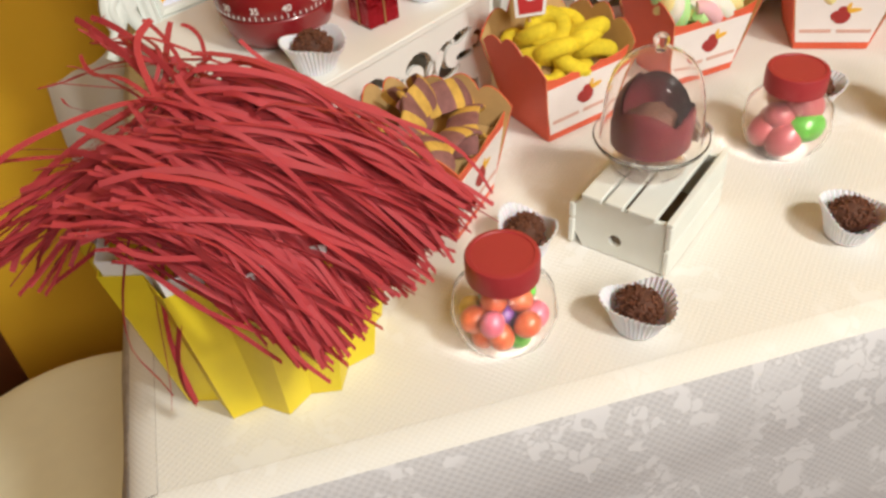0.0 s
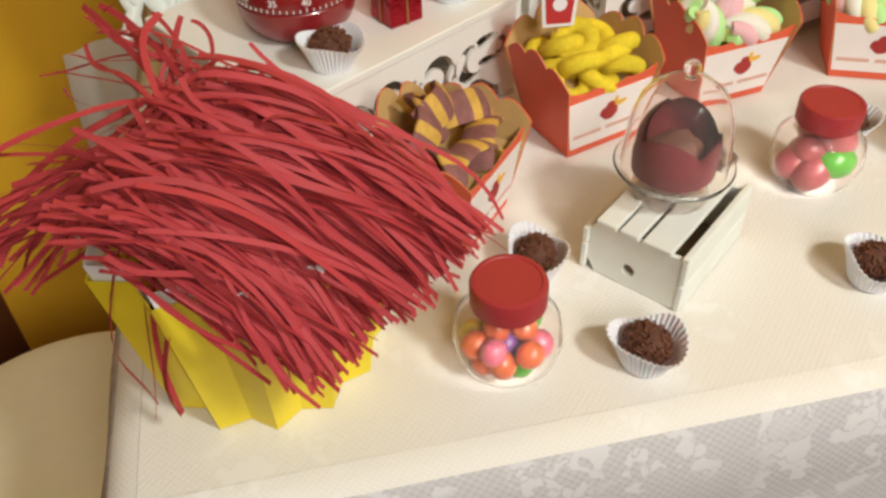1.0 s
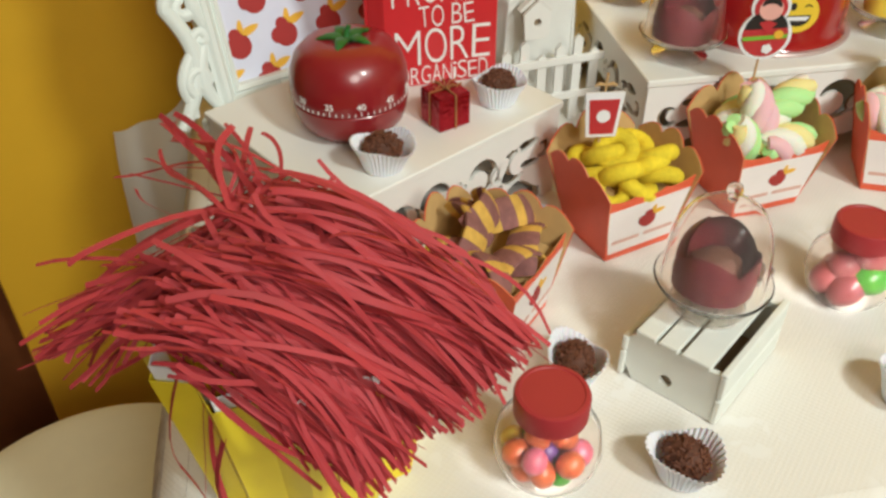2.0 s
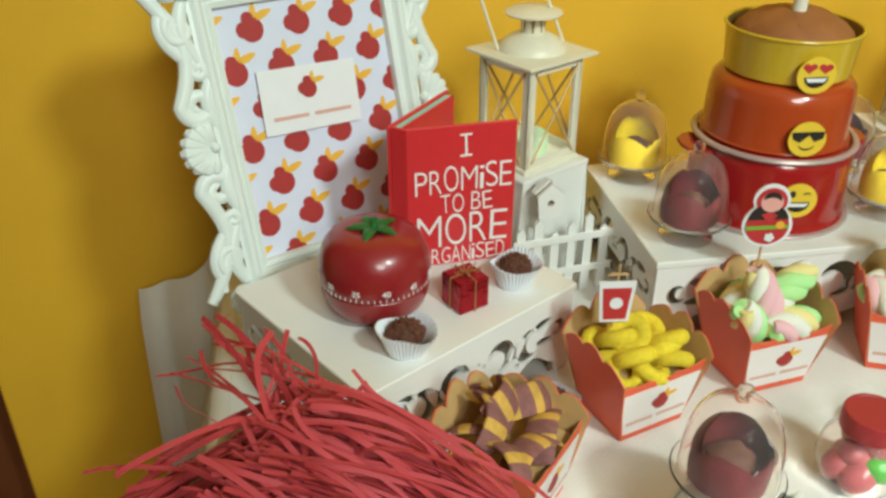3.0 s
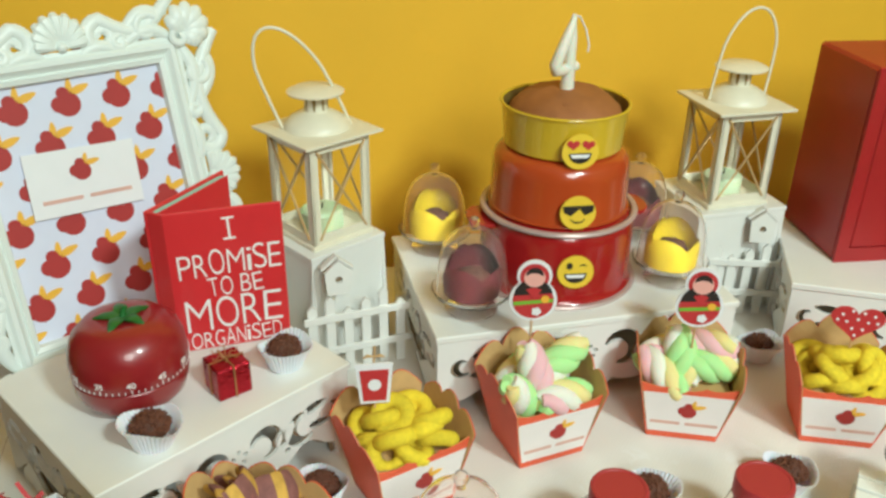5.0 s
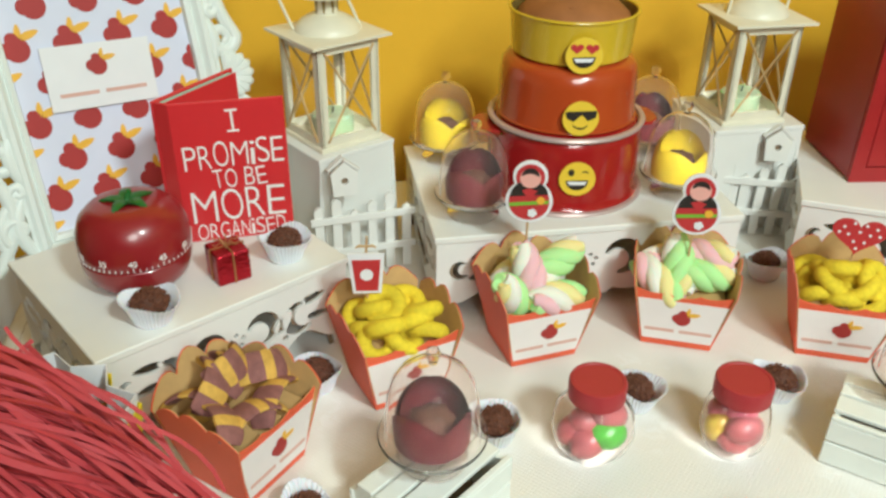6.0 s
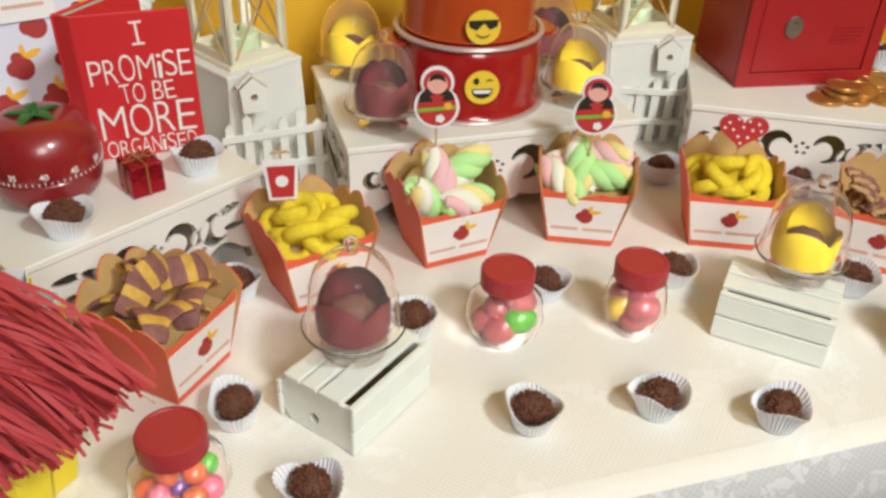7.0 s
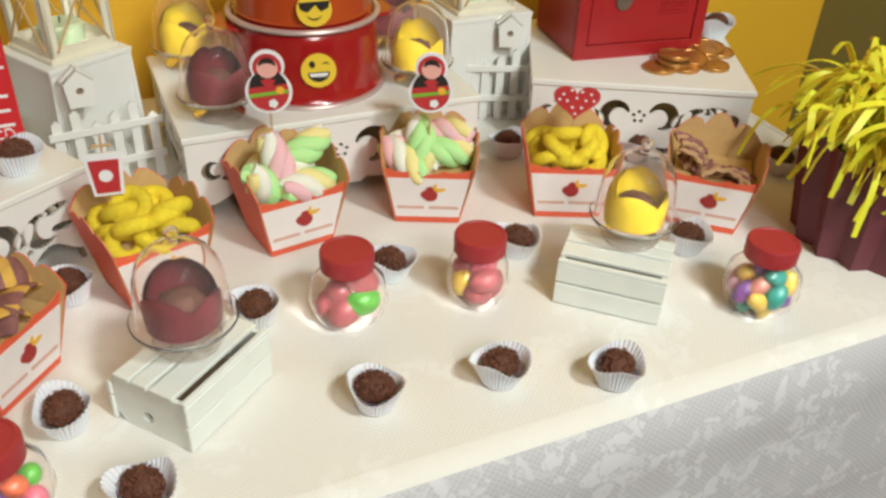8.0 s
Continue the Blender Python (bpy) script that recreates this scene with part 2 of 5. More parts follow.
class Geo:
    """Gathers faces for one mesh."""

    def __init__(self):
        self.v, self.f = [], []

    def add(self, verts, faces, m=None):
        n = len(self.v)
        self.v += [tuple(m @ Vector(p)) if m else tuple(p) for p in verts]
        self.f += [tuple(i + n for i in f) for f in faces]
        return self

    def bm(self, bm, m=None):
        bm.verts.index_update()
        self.add([v.co for v in bm.verts], [[v.index for v in f.verts] for f in bm.faces], m)
        bm.free()
        return self

    def box(self, x0, x1, y0, y1, z0, z1, bevel=0.0006, m=None):
        bm = bmesh.new()
        bmesh.ops.create_cube(bm, size=1, matrix=Matrix.LocRotScale(((x0 + x1) / 2, (y0 + y1) / 2, (z0 + z1) / 2), None, (x1 - x0, y1 - y0, z1 - z0)))
        if bevel:
            bmesh.ops.bevel(bm, geom=bm.edges[:], offset=bevel, segments=1, affect="EDGES")
        return self.bm(bm, m)

    def ball(self, r, m=None, n=12):
        bm = bmesh.new()
        bmesh.ops.create_uvsphere(bm, u_segments=n, v_segments=max(6, n * 2 // 3), radius=r)
        return self.bm(bm, m)

    def lathe(self, profile, n=40, m=None, mod=None, close=True):
        """profile: (radius, z) pairs; mod(angle, k) scales the radius at step k."""
        vs, fs, k = [], [], len(profile)
        for i in range(n):
            a = 2 * math.pi * i / n
            for j, (r, z) in enumerate(profile):
                s = r * (mod(i, j) if mod else 1)
                vs.append((s * math.cos(a), s * math.sin(a), z))
        for i in range(n):
            for j in range(k - 1):
                a, b = i * k + j, ((i + 1) % n) * k + j
                fs.append((a, b, b + 1, a + 1))
        if close:
            if profile[0][0] > 1e-6:
                fs.append([i * k for i in range(n)][::-1])
            if profile[-1][0] > 1e-6:
                fs.append([i * k + k - 1 for i in range(n)])
        return self.add(vs, fs, m)

    def sweep(self, path, radii, n=8, flat=1.0, up=None, m=None, cap=True):
        """A tube along the path; flat squeezes it along the second axis."""
        path = [Vector(p) for p in path]
        k = len(path)
        if not hasattr(radii, "__len__"):
            radii = [radii] * k
        vs, fs = [], []
        side = None
        for i in range(k):
            t = (path[min(i + 1, k - 1)] - path[max(i - 1, 0)]).normalized()
            if side is None:
                ref = Vector(up) if up else (Vector((0, 0, 1)) if abs(t.z) < 0.9 else Vector((1, 0, 0)))
                side = ref.cross(t).normalized()
            side = (side - t * side.dot(t)).normalized()
            other = t.cross(side)
            for j in range(n):
                a = 2 * math.pi * (j + 0.5) / n
                vs.append(path[i] + side * (radii[i] * math.cos(a)) + other * (radii[i] * flat * math.sin(a)))
        for i in range(k - 1):
            for j in range(n):
                a, b = i * n + j, i * n + (j + 1) % n
                fs.append((a, b, b + n, a + n))
        if cap:
            fs.append(list(range(n))[::-1])
            fs.append([(k - 1) * n + j for j in range(n)])
        return self.add(vs, fs, m)

    def torus(self, big, small, m=None, n=18, k=8, wob=0.0):
        path = [(big * math.cos(a) * (1 + wob * math.sin(2 * a)), big * math.sin(a), 0) for a in (2 * math.pi * i / n for i in range(n))]
        vs, fs = [], []
        for i, p in enumerate(path):
            a = 2 * math.pi * i / n
            for j in range(k):
                b = 2 * math.pi * j / k
                vs.append((p[0] + small * math.cos(b) * math.cos(a), p[1] + small * math.cos(b) * math.sin(a), small * math.sin(b)))
        for i in range(n):
            for j in range(k):
                fs.append((i * k + j, ((i + 1) % n) * k + j, ((i + 1) % n) * k + (j + 1) % k, i * k + (j + 1) % k))
        return self.add(vs, fs, m)

    def plate(self, loops, thick, m=None, bevel=0.0):
        """A flat board from closed 2D loops (inner loops are holes); its face looks along +z, its back lies at z = 0."""
        cu = bpy.data.curves.new("plate", "CURVE")
        cu.dimensions, cu.fill_mode, cu.extrude = "2D", "BOTH", thick / 2 - bevel
        cu.bevel_depth, cu.bevel_resolution = bevel, 0
        for lp in loops:
            s = cu.splines.new("POLY")
            s.points.add(len(lp) - 1)
            for p, (x, y) in zip(s.points, lp):
                p.co = (x, y, 0, 1)
            s.use_cyclic_u = True
        return self.curve(cu, Matrix.Translation((0, 0, thick / 2)) if m is None else m @ Matrix.Translation((0, 0, thick / 2)))

    def text(self, words, size, thick, m, bold=0.0, align="CENTER"):
        cu = bpy.data.curves.new("text", "FONT")
        cu.body, cu.size, cu.extrude, cu.align_x, cu.offset = words, size, thick / 2, align, bold
        return self.curve(cu, m)

    def lettering(self, words, wide, high, thick, m, rr):
        """Hand-drawn capitals: each letter fitted into its own cell, a little uneven."""
        cells = [{"I": 0.42, "i": 0.36, " ": 0.45, "M": 1.25, "O": 1.08}.get(c, 0.92) for c in words]
        k, x = wide / sum(cells), -wide / 2
        for c, cell in zip(words, cells):
            if words == "I":
                w, s, t = wide / 2, high, wide * 0.17
                self.plate([[(-w, 0), (w, 0), (w * 0.9, t), (t * 0.6, t), (t * 0.5, s - t), (w * 0.95, s - t), (w, s), (-w, s), (-w * 0.9, s - t), (-t * 0.6, s - t), (-t * 0.5, t), (-w, t)]], thick, m)
            elif c != " ":
                g = Geo().text(c, 1.0, 0.0, Matrix.Identity(4), -0.014)
                xs, ys = [p[0] for p in g.v], [p[1] for p in g.v]
                x0, x1, y0, y1 = min(xs), max(xs), min(ys), max(ys)
                lw, lh = cell * k * 0.84, high * rr.uniform(0.94, 1.05)
                cx, cy, a = x + cell * k / 2, high * rr.uniform(-0.03, 0.03), radians(rr.uniform(-3.5, 3.5))
                for z in (0, thick):
                    vs = []
                    for px, py, _ in g.v:
                        u, v = (px - (x0 + x1) / 2) / (x1 - x0) * lw, (py - y0) / (y1 - y0) * lh
                        vs.append((cx + u * math.cos(a) - (v - lh / 2) * math.sin(a), cy + lh / 2 + u * math.sin(a) + (v - lh / 2) * math.cos(a), z))
                    self.add(vs, g.f, m)
            x += cell * k
        return self

    def curve(self, cu, m):
        ob = bpy.data.objects.new("temp", cu)
        me = bpy.data.meshes.new_from_object(ob)
        self.add([v.co for v in me.vertices], [tuple(p.vertices) for p in me.polygons], m)
        bpy.data.objects.remove(ob)
        bpy.data.curves.remove(cu)
        bpy.data.meshes.remove(me)
        return self

    def mesh(self, name, angle=35):
        me = bpy.data.meshes.new(name)
        me.from_pydata(self.v, [], self.f)
        me.polygons.foreach_set("use_smooth", [True] * len(me.polygons))
        me.update()
        me.set_sharp_from_angle(angle=radians(angle))
        return me


def thing(name, at, label, category, rz=0.0, group="", kind="", tilt=0.0, lean=0.0):
    ob = new(name)
    ob.empty_display_size = 0.01
    ob.matrix_world = pose(*at, tilt, lean, rz)
    return tagged(ob, label, category, group, kind)


def part(name, geo, material, parent, label="", angle=35, shadow=True, m=None):
    me = geo if isinstance(geo, bpy.types.Mesh) else geo.mesh(name, angle)
    if not me.materials:
        me.materials.append(material)
    ob = new(name, me)
    ob.parent = parent
    if m is not None:
        ob.matrix_basis = m
    if not shadow:
        ob.visible_shadow = False
    return tagged(ob, label)


def solid(name, geo, material, label, category, kind="", m=None, angle=35, group=""):
    ob = part(name, geo, material, None, angle=angle, m=m)
    return tagged(ob, label, category, group, kind)


def circle(x, y, r, n=20, sq=1.0, a0=0.0):
    return [(x + r * math.cos(a0 + 2 * math.pi * i / n), y + r * sq * math.sin(a0 + 2 * math.pi * i / n)) for i in range(n)]


def petal(x, y, length, width, ang, n=14):
    """A leaf outline from its foot at (x, y)."""
    pts = []
    for i in range(n):
        t = 2 * math.pi * i / n
        u, w = (1 - math.cos(t)) / 2 * length, math.sin(t) * width / 2 * (1.15 - 0.5 * (1 - math.cos(t)) / 2)
        pts.append((x + u * math.cos(ang) - w * math.sin(ang), y + u * math.sin(ang) + w * math.cos(ang)))
    return pts


def crescent(x, y, r, thick, a0, a1, n=12):
    """A C-shaped stroke that swells in the middle."""
    out, back = [], []
    for i in range(n + 1):
        a = radians(a0 + (a1 - a0) * i / n)
        w = thick * (0.25 + 0.75 * math.sin(math.pi * i / n))
        out.append((x + (r + w / 2) * math.cos(a), y + (r + w / 2) * math.sin(a)))
        back.append((x + (r - w / 2) * math.cos(a), y + (r - w / 2) * math.sin(a)))
    return out + back[::-1]


STAND_UP = Matrix.Rotation(radians(90), 4, "X")  # lays a plate's x, y into x, z with its face towards -y

# ---- the room ----
ROOM_L, ROOM_R, ROOM_F, ROOM_H = -2.6, 1.40, -3.2, 2.5
EDGE_X = -0.357   # where the ochre wall ends beside the doorway
solid("floor", Geo().box(ROOM_L - 0.1, ROOM_R + 0.1, ROOM_F - 0.1, WALL + 1.2, -0.1, 0, 0), WOOD, "brown polished wooden floor", "floor", "structure")
solid("ceiling", Geo().box(ROOM_L - 0.1, ROOM_R + 0.1, ROOM_F - 0.1, WALL + 1.2, ROOM_H, ROOM_H + 0.1, 0), CEIL, "cream painted ceiling", "ceiling", "structure")
solid("wall_north", Geo().box(EDGE_X, ROOM_R + 0.1, WALL, WALL + 0.12, 0, ROOM_H, 0.004), WALL_Y, "ochre yellow painted wall behind the table", "wall", "structure")
solid("wall_north_over_door", Geo().box(EDGE_X - 0.86, EDGE_X - 0.001, WALL, WALL + 0.12, 2.08, ROOM_H, 0), WALL_Y, "ochre wall above the doorway", "wall", "structure")
solid("wall_north_far", Geo().box(ROOM_L, EDGE_X - 0.862, WALL, WALL + 0.12, 0, ROOM_H, 0), WALL_Y, "ochre painted wall", "wall", "structure")
solid("wall_east", Geo().box(ROOM_R, ROOM_R + 0.1, ROOM_F, WALL - 0.001, 0, ROOM_H, 0), WALL_G, "dark olive green side wall", "wall", "structure")
solid("wall_west", Geo().box(ROOM_L - 0.1, ROOM_L - 0.001, ROOM_F, WALL, 0, ROOM_H, 0), CEIL, "cream painted wall", "wall", "structure")
solid("wall_south", Geo().box(ROOM_L, ROOM_R, ROOM_F - 0.1, ROOM_F - 0.001, 0, ROOM_H, 0), CEIL, "cream painted wall", "wall", "structure")
door = solid("door_1", Geo().box(EDGE_X - 0.855, EDGE_X - 0.004, WALL + 0.05, WALL + 0.09, 0.004, 2.07, 0.003), WOOD, "closed brown wooden door in the wall", "door", "structure")

# ---- table and cloth ----
TX0, TX1, TY0, TY1 = -0.052, 0.975, 0.240, 0.885


def table():
    root = thing("table", (0, 0, 0), "wooden table hidden under a lace tablecloth", "table")
    part("tabletop", Geo().box(TX0 + 0.012, TX1 - 0.012, TY0 + 0.012, TY1 - 0.012, TOP - 0.035, TOP - 0.006, 0.004), WOOD, root)
    leg = Geo().box(-0.025, 0.025, -0.025, 0.025, 0, TOP - 0.036, 0.003).mesh("leg")
    for x in (TX0 + 0.07, TX1 - 0.07):
        for y in (TY0 + 0.07, TY1 - 0.07):
            part("leg", leg, WOOD, root, m=Matrix.Translation((x, y, 0)))


def cloth_strip(p0, p1, out, drop, rnd, cols, wave, seed):
    """One hanging side of the cloth from p0 to p1, rounded over the table's edge."""
    rr = random.Random(seed)
    ph = rr.random() * 6
    g = Geo()
    p0, p1, out = Vector((*p0, 0)), Vector((*p1, 0)), Vector((*out, 0))
    prof = [(-rnd + rnd * math.sin(a), -rnd + rnd * math.cos(a)) for a in (math.pi / 2 * i / 6 for i in range(7))]
    prof += [(0.004 * math.sin(2.5 * i), -rnd - drop * i / 14) for i in range(1, 15)]
    k = len(prof)
    vs = []
    for c in range(cols + 1):
        q = p0.lerp(p1, c / cols)
        for j, (o, z) in enumerate(prof):
            w = max(0, j - 5) / (k - 6)
            o2 = o + w * (0.035 + wave * (math.sin(c * 0.55 + ph) + 0.6 * math.sin(c * 0.23 + ph * 2)))
            vs.append(q + out * o2 + Vector((0, 0, TOP + z)))
    g.add(vs, [(c * k + j, c * k + j + 1, (c + 1) * k + j + 1, (c + 1) * k + j) for c in range(cols) for j in range(k - 1)])
    return g


def tablecloth():
    root = thing("tablecloth", (0, 0, TOP), "cream and white lace tablecloth over the table", "tablecloth")
    root.matrix_world = Matrix.Identity(4)
    rnd = 0.022
    g, n, k = Geo(), 70, 46
    vs = []
    for i in range(n + 1):
        for j in range(k + 1):
            x, y = TX0 + rnd + (TX1 - TX0 - 2 * rnd) * i / n, TY0 + rnd + (TY1 - TY0 - 2 * rnd) * j / k
            vs.append((x, y, TOP + 0.0006 * noise.noise(Vector((x * 9, y * 9, 3))) - 0.0006))
    g.add(vs, [(i * (k + 1) + j, (i + 1) * (k + 1) + j, (i + 1) * (k + 1) + j + 1, i * (k + 1) + j + 1) for i in range(n) for j in range(k)])
    part("top_cloth", g, LACE_TOP, root)
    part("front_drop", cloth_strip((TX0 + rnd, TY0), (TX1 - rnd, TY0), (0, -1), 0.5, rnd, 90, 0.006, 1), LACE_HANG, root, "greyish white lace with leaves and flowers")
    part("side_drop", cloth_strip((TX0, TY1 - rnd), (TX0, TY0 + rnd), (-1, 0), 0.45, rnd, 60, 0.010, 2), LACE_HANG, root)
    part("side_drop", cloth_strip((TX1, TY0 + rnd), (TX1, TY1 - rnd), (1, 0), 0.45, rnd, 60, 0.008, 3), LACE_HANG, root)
    for cx, cy, a0 in ((TX0 + rnd, TY0 + rnd, 180), (TX1 - rnd, TY0 + rnd, 270)):
        g, cols = Geo(), 14
        prof = [(rnd * math.sin(a), -rnd + rnd * math.cos(a)) for a in (math.pi / 2 * i / 6 for i in range(7))] + [(rnd + 0.035 * i / 14, -rnd - 0.45 * i / 14) for i in range(1, 15)]
        vs = [(cx + (r + (0.02 * math.sin(c / cols * math.pi) * max(0, j - 6) / 14)) * math.cos(radians(a0 + 90 * c / cols)), cy + (r + (0.02 * math.sin(c / cols * math.pi) * max(0, j - 6) / 14)) * math.sin(radians(a0 + 90 * c / cols)), TOP - 0.0006 + z)
              for c in range(cols + 1) for j, (r, z) in enumerate(prof)]
        k = len(prof)
        g.add(vs, [(c * k + j, c * k + j + 1, (c + 1) * k + j + 1, (c + 1) * k + j) for c in range(cols) for j in range(k - 1)])
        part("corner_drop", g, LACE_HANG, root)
    # each drop starts in the top's cream lace, then changes to the darker, greyer one
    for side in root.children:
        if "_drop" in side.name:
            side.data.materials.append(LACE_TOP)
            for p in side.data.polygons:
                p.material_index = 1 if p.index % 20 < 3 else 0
    # folded corner that sticks out behind the table's far left
    g = Geo()
    cols, rows = 26, 12
    vs = []
    for c in range(cols + 1):
        u = c / cols
        for r in range(rows + 1):
            w = r / rows
            vs.append((TX0 - 0.012 - 0.098 * u + 0.006 * math.sin(u * 9) * (0.3 + w), 0.846 + 0.058 * u + 0.010 * math.sin(u * 11 + 1) * (0.4 + w) - 0.055 * w ** 0.45, TOP - 0.012 - 0.085 * u ** 0.5 - 0.42 * w * (1 - 0.1 * u)))
    g.add(vs, [(c * (rows + 1) + r, c * (rows + 1) + r + 1, (c + 1) * (rows + 1) + r + 1, (c + 1) * (rows + 1) + r) for c in range(cols) for r in range(rows)])
    part("corner_fold", g, CLOTH, root, "white folded cloth corner")


table()
tablecloth()


def stool():
    root = thing("stool", (-0.175, 0.512, 0), "cream plastic round stool beside the table", "stool")
    part("seat", Geo().lathe([(0, 0.425), (0.150, 0.425), (0.166, 0.430), (0.173, 0.440), (0.170, 0.449), (0.160, 0.451), (0.148, 0.447), (0, 0.444)], 64), SEAT, root)
    leg = Geo().sweep([(0, 0, 0.43), (0.012, 0, 0.2), (0.03, 0, 0.0)], [0.016, 0.014, 0.013], 10).mesh("leg")
    for i in range(4):
        part("leg", leg, SEAT, root, m=Matrix.Rotation(radians(45 + 90 * i), 4, "Z") @ Matrix.Translation((0.11, 0, 0)))


stool()

# ---- display stands ----


def skirt(w, h, seed=0):
    """A fretwork board: straight top, scrolled foot and leaf-shaped cut-outs."""
    low = [(-w / 2, 0), (-w / 2, h), (w / 2, h), (w / 2, 0), (w / 2 - 0.014, 0)]
    n = 40
    for i in range(n + 1):
        u = 1 - i / n
        x = -w / 2 + 0.016 + (w - 0.032) * u
        s = abs(2 * u - 1)
        z = 0.012 + 0.016 * (0.5 - 0.5 * math.cos(u * 6 * math.pi)) * (0.5 + s) * 0.8
        if s < 0.16:
            z = 0.010
        low.append((x, z))
    low.append((-w / 2 + 0.014, 0))
    holes = []
    k = h / 0.075
    for sgn in (-1, 1):
        def fl(loop):
            return [(sgn * x, z) for x, z in loop][::sgn]
        u = w / 0.21
        q = min(1.2, max(0.85, u))
        holes.append(fl(crescent(0.0215 * u, 0.046 * k, 0.0120 * q, 0.0112 * q, -95, 160)))
        holes.append(fl(petal(0.0345 * u, 0.036 * k, 0.023 * q, 0.0125 * q, radians(48))))
        holes.append(fl(crescent(0.0590 * u, 0.043 * k, 0.0125 * q, 0.0115 * q, 70, 310)))
        holes.append(fl(petal(0.0600 * u, 0.055 * k, 0.024 * q, 0.0100 * q, radians(6))))
        holes.append(fl(petal(0.0640 * u, 0.040 * k, 0.022 * q, 0.0080 * q, radians(-6))))
        holes.append(fl(crescent(0.0880 * u, 0.046 * k, 0.0058 * q, 0.0066 * q, -140, 120)))
        holes.append(fl(circle(0.0425 * u, 0.029 * k, 0.0030, 10)))
    for a in range(5):
        t = radians(90 + 72 * a)
        holes.append(circle(0.0055 * math.cos(t), 0.046 * k + 0.0055 * math.sin(t), 0.0022, 8))
    return [low] + holes


def stand(cx, cy, rz, w, d, label):
    root = thing("display_stand", (cx, cy, TOP), label, "stand", rz, "white display stands")
    h = 0.074
    part("top", Geo().box(-w / 2, w / 2, -d / 2, d / 2, h, h + 0.006, 0.0008), MDF, root)
    for name, width, m in (("front_panel", w - 0.004, pose(0, -d / 2 + 0.002, 0)), ("back_panel", w - 0.004, pose(0, d / 2 - 0.002, 0, 0, 0, 180)),
                           ("side_panel", d - 0.012, pose(-w / 2 + 0.002, 0, 0, 0, 0, -90)), ("side_panel", d - 0.012, pose(w / 2 - 0.002, 0, 0, 0, 0, 90))):
        part(name, Geo().plate(skirt(width, h), 0.003, m @ Matrix.Translation((0, 0.003, 0)) @ STAND_UP), MDF, root, "white fretwork board with scroll cut-outs")
        # added liner: raw brown board whose dark colour also gives the openings their shade
        part("raw_back", Geo().plate(skirt(width - 0.008, h - 0.002), 0.0012, m @ Matrix.Translation((0, 0.0045, 0)) @ STAND_UP), EDGE, root, "bare brown board with the inner shade of the cut-outs in its colour")
    # added sheet under the top: bare board, its brown doubling as interior shade
    part("underside", Geo().box(-w / 2 + 0.008, w / 2 - 0.008, -d / 2 + 0.008, d / 2 - 0.008, h - 0.0025, h - 0.0005, 0), EDGE, root, "bare brown board, coloured dark as the shade inside the stand")


def square(corner, rz, w, d):
    """The centre of a w x d rectangle from its front left corner."""
    c, s = math.cos(radians(rz)), math.sin(radians(rz))
    return corner[0] + c * w / 2 - s * d / 2, corner[1] + s * w / 2 + c * d / 2


ST = TOP + 0.080
stand(*square((0.070, 0.458), 32.0, 0.208, 0.168), 32.0, 0.208, 0.168, "white fretwork stand under a tomato timer and book")
stand(*square((0.319, 0.586), 0.0, 0.278, 0.194), 0.0, 0.278, 0.194, "white fretwork stand under the stacked cake tins")
stand(*square((0.662, 0.606), -27.5, 0.222, 0.178), -27.5, 0.222, 0.178, "white fretwork stand under a red cash box")


def riser(cx, cy, rz, w, h, label):
    root = thing("riser_box", (cx, cy, TOP), label, "riser", rz, "white riser boxes")
    part("top", Geo().box(-w / 2, w / 2, -w / 2, w / 2, h - 0.005, h, 0.0007), MDF, root)
    hole = [petal(-0.012, h * 0.62, 0.024, 0.010, radians(30)), circle(0.022, h * 0.72, 0.004, 10), circle(-0.024, h * 0.78, 0.003, 10), petal(0.004, h * 0.45, 0.016, 0.008, radians(-40))]
    rim = [(-w / 2 - 0.004, 0), (w / 2 + 0.004, 0), (w / 2 - 0.001, h - 0.005), (-w / 2 + 0.001, h - 0.005)]
    for i in range(4):
        m = Matrix.Rotation(radians(90 * i), 4, "Z") @ Matrix.Translation((0, -w / 2 + 0.001, 0)) @ Matrix.Translation((0, 0.003, 0)) @ STAND_UP
        part("side_panel", Geo().plate([rim] + (hole if i == 1 else []), 0.003, m), MDF, root)


RISE = 0.112
riser(0.246, 0.742, 29.6, 0.084, RISE, "white box under a cream lantern")
riser(0.660, 0.742, 1.5, 0.096, RISE + 0.002, "white box under a cream lantern")

# ---- lanterns ----


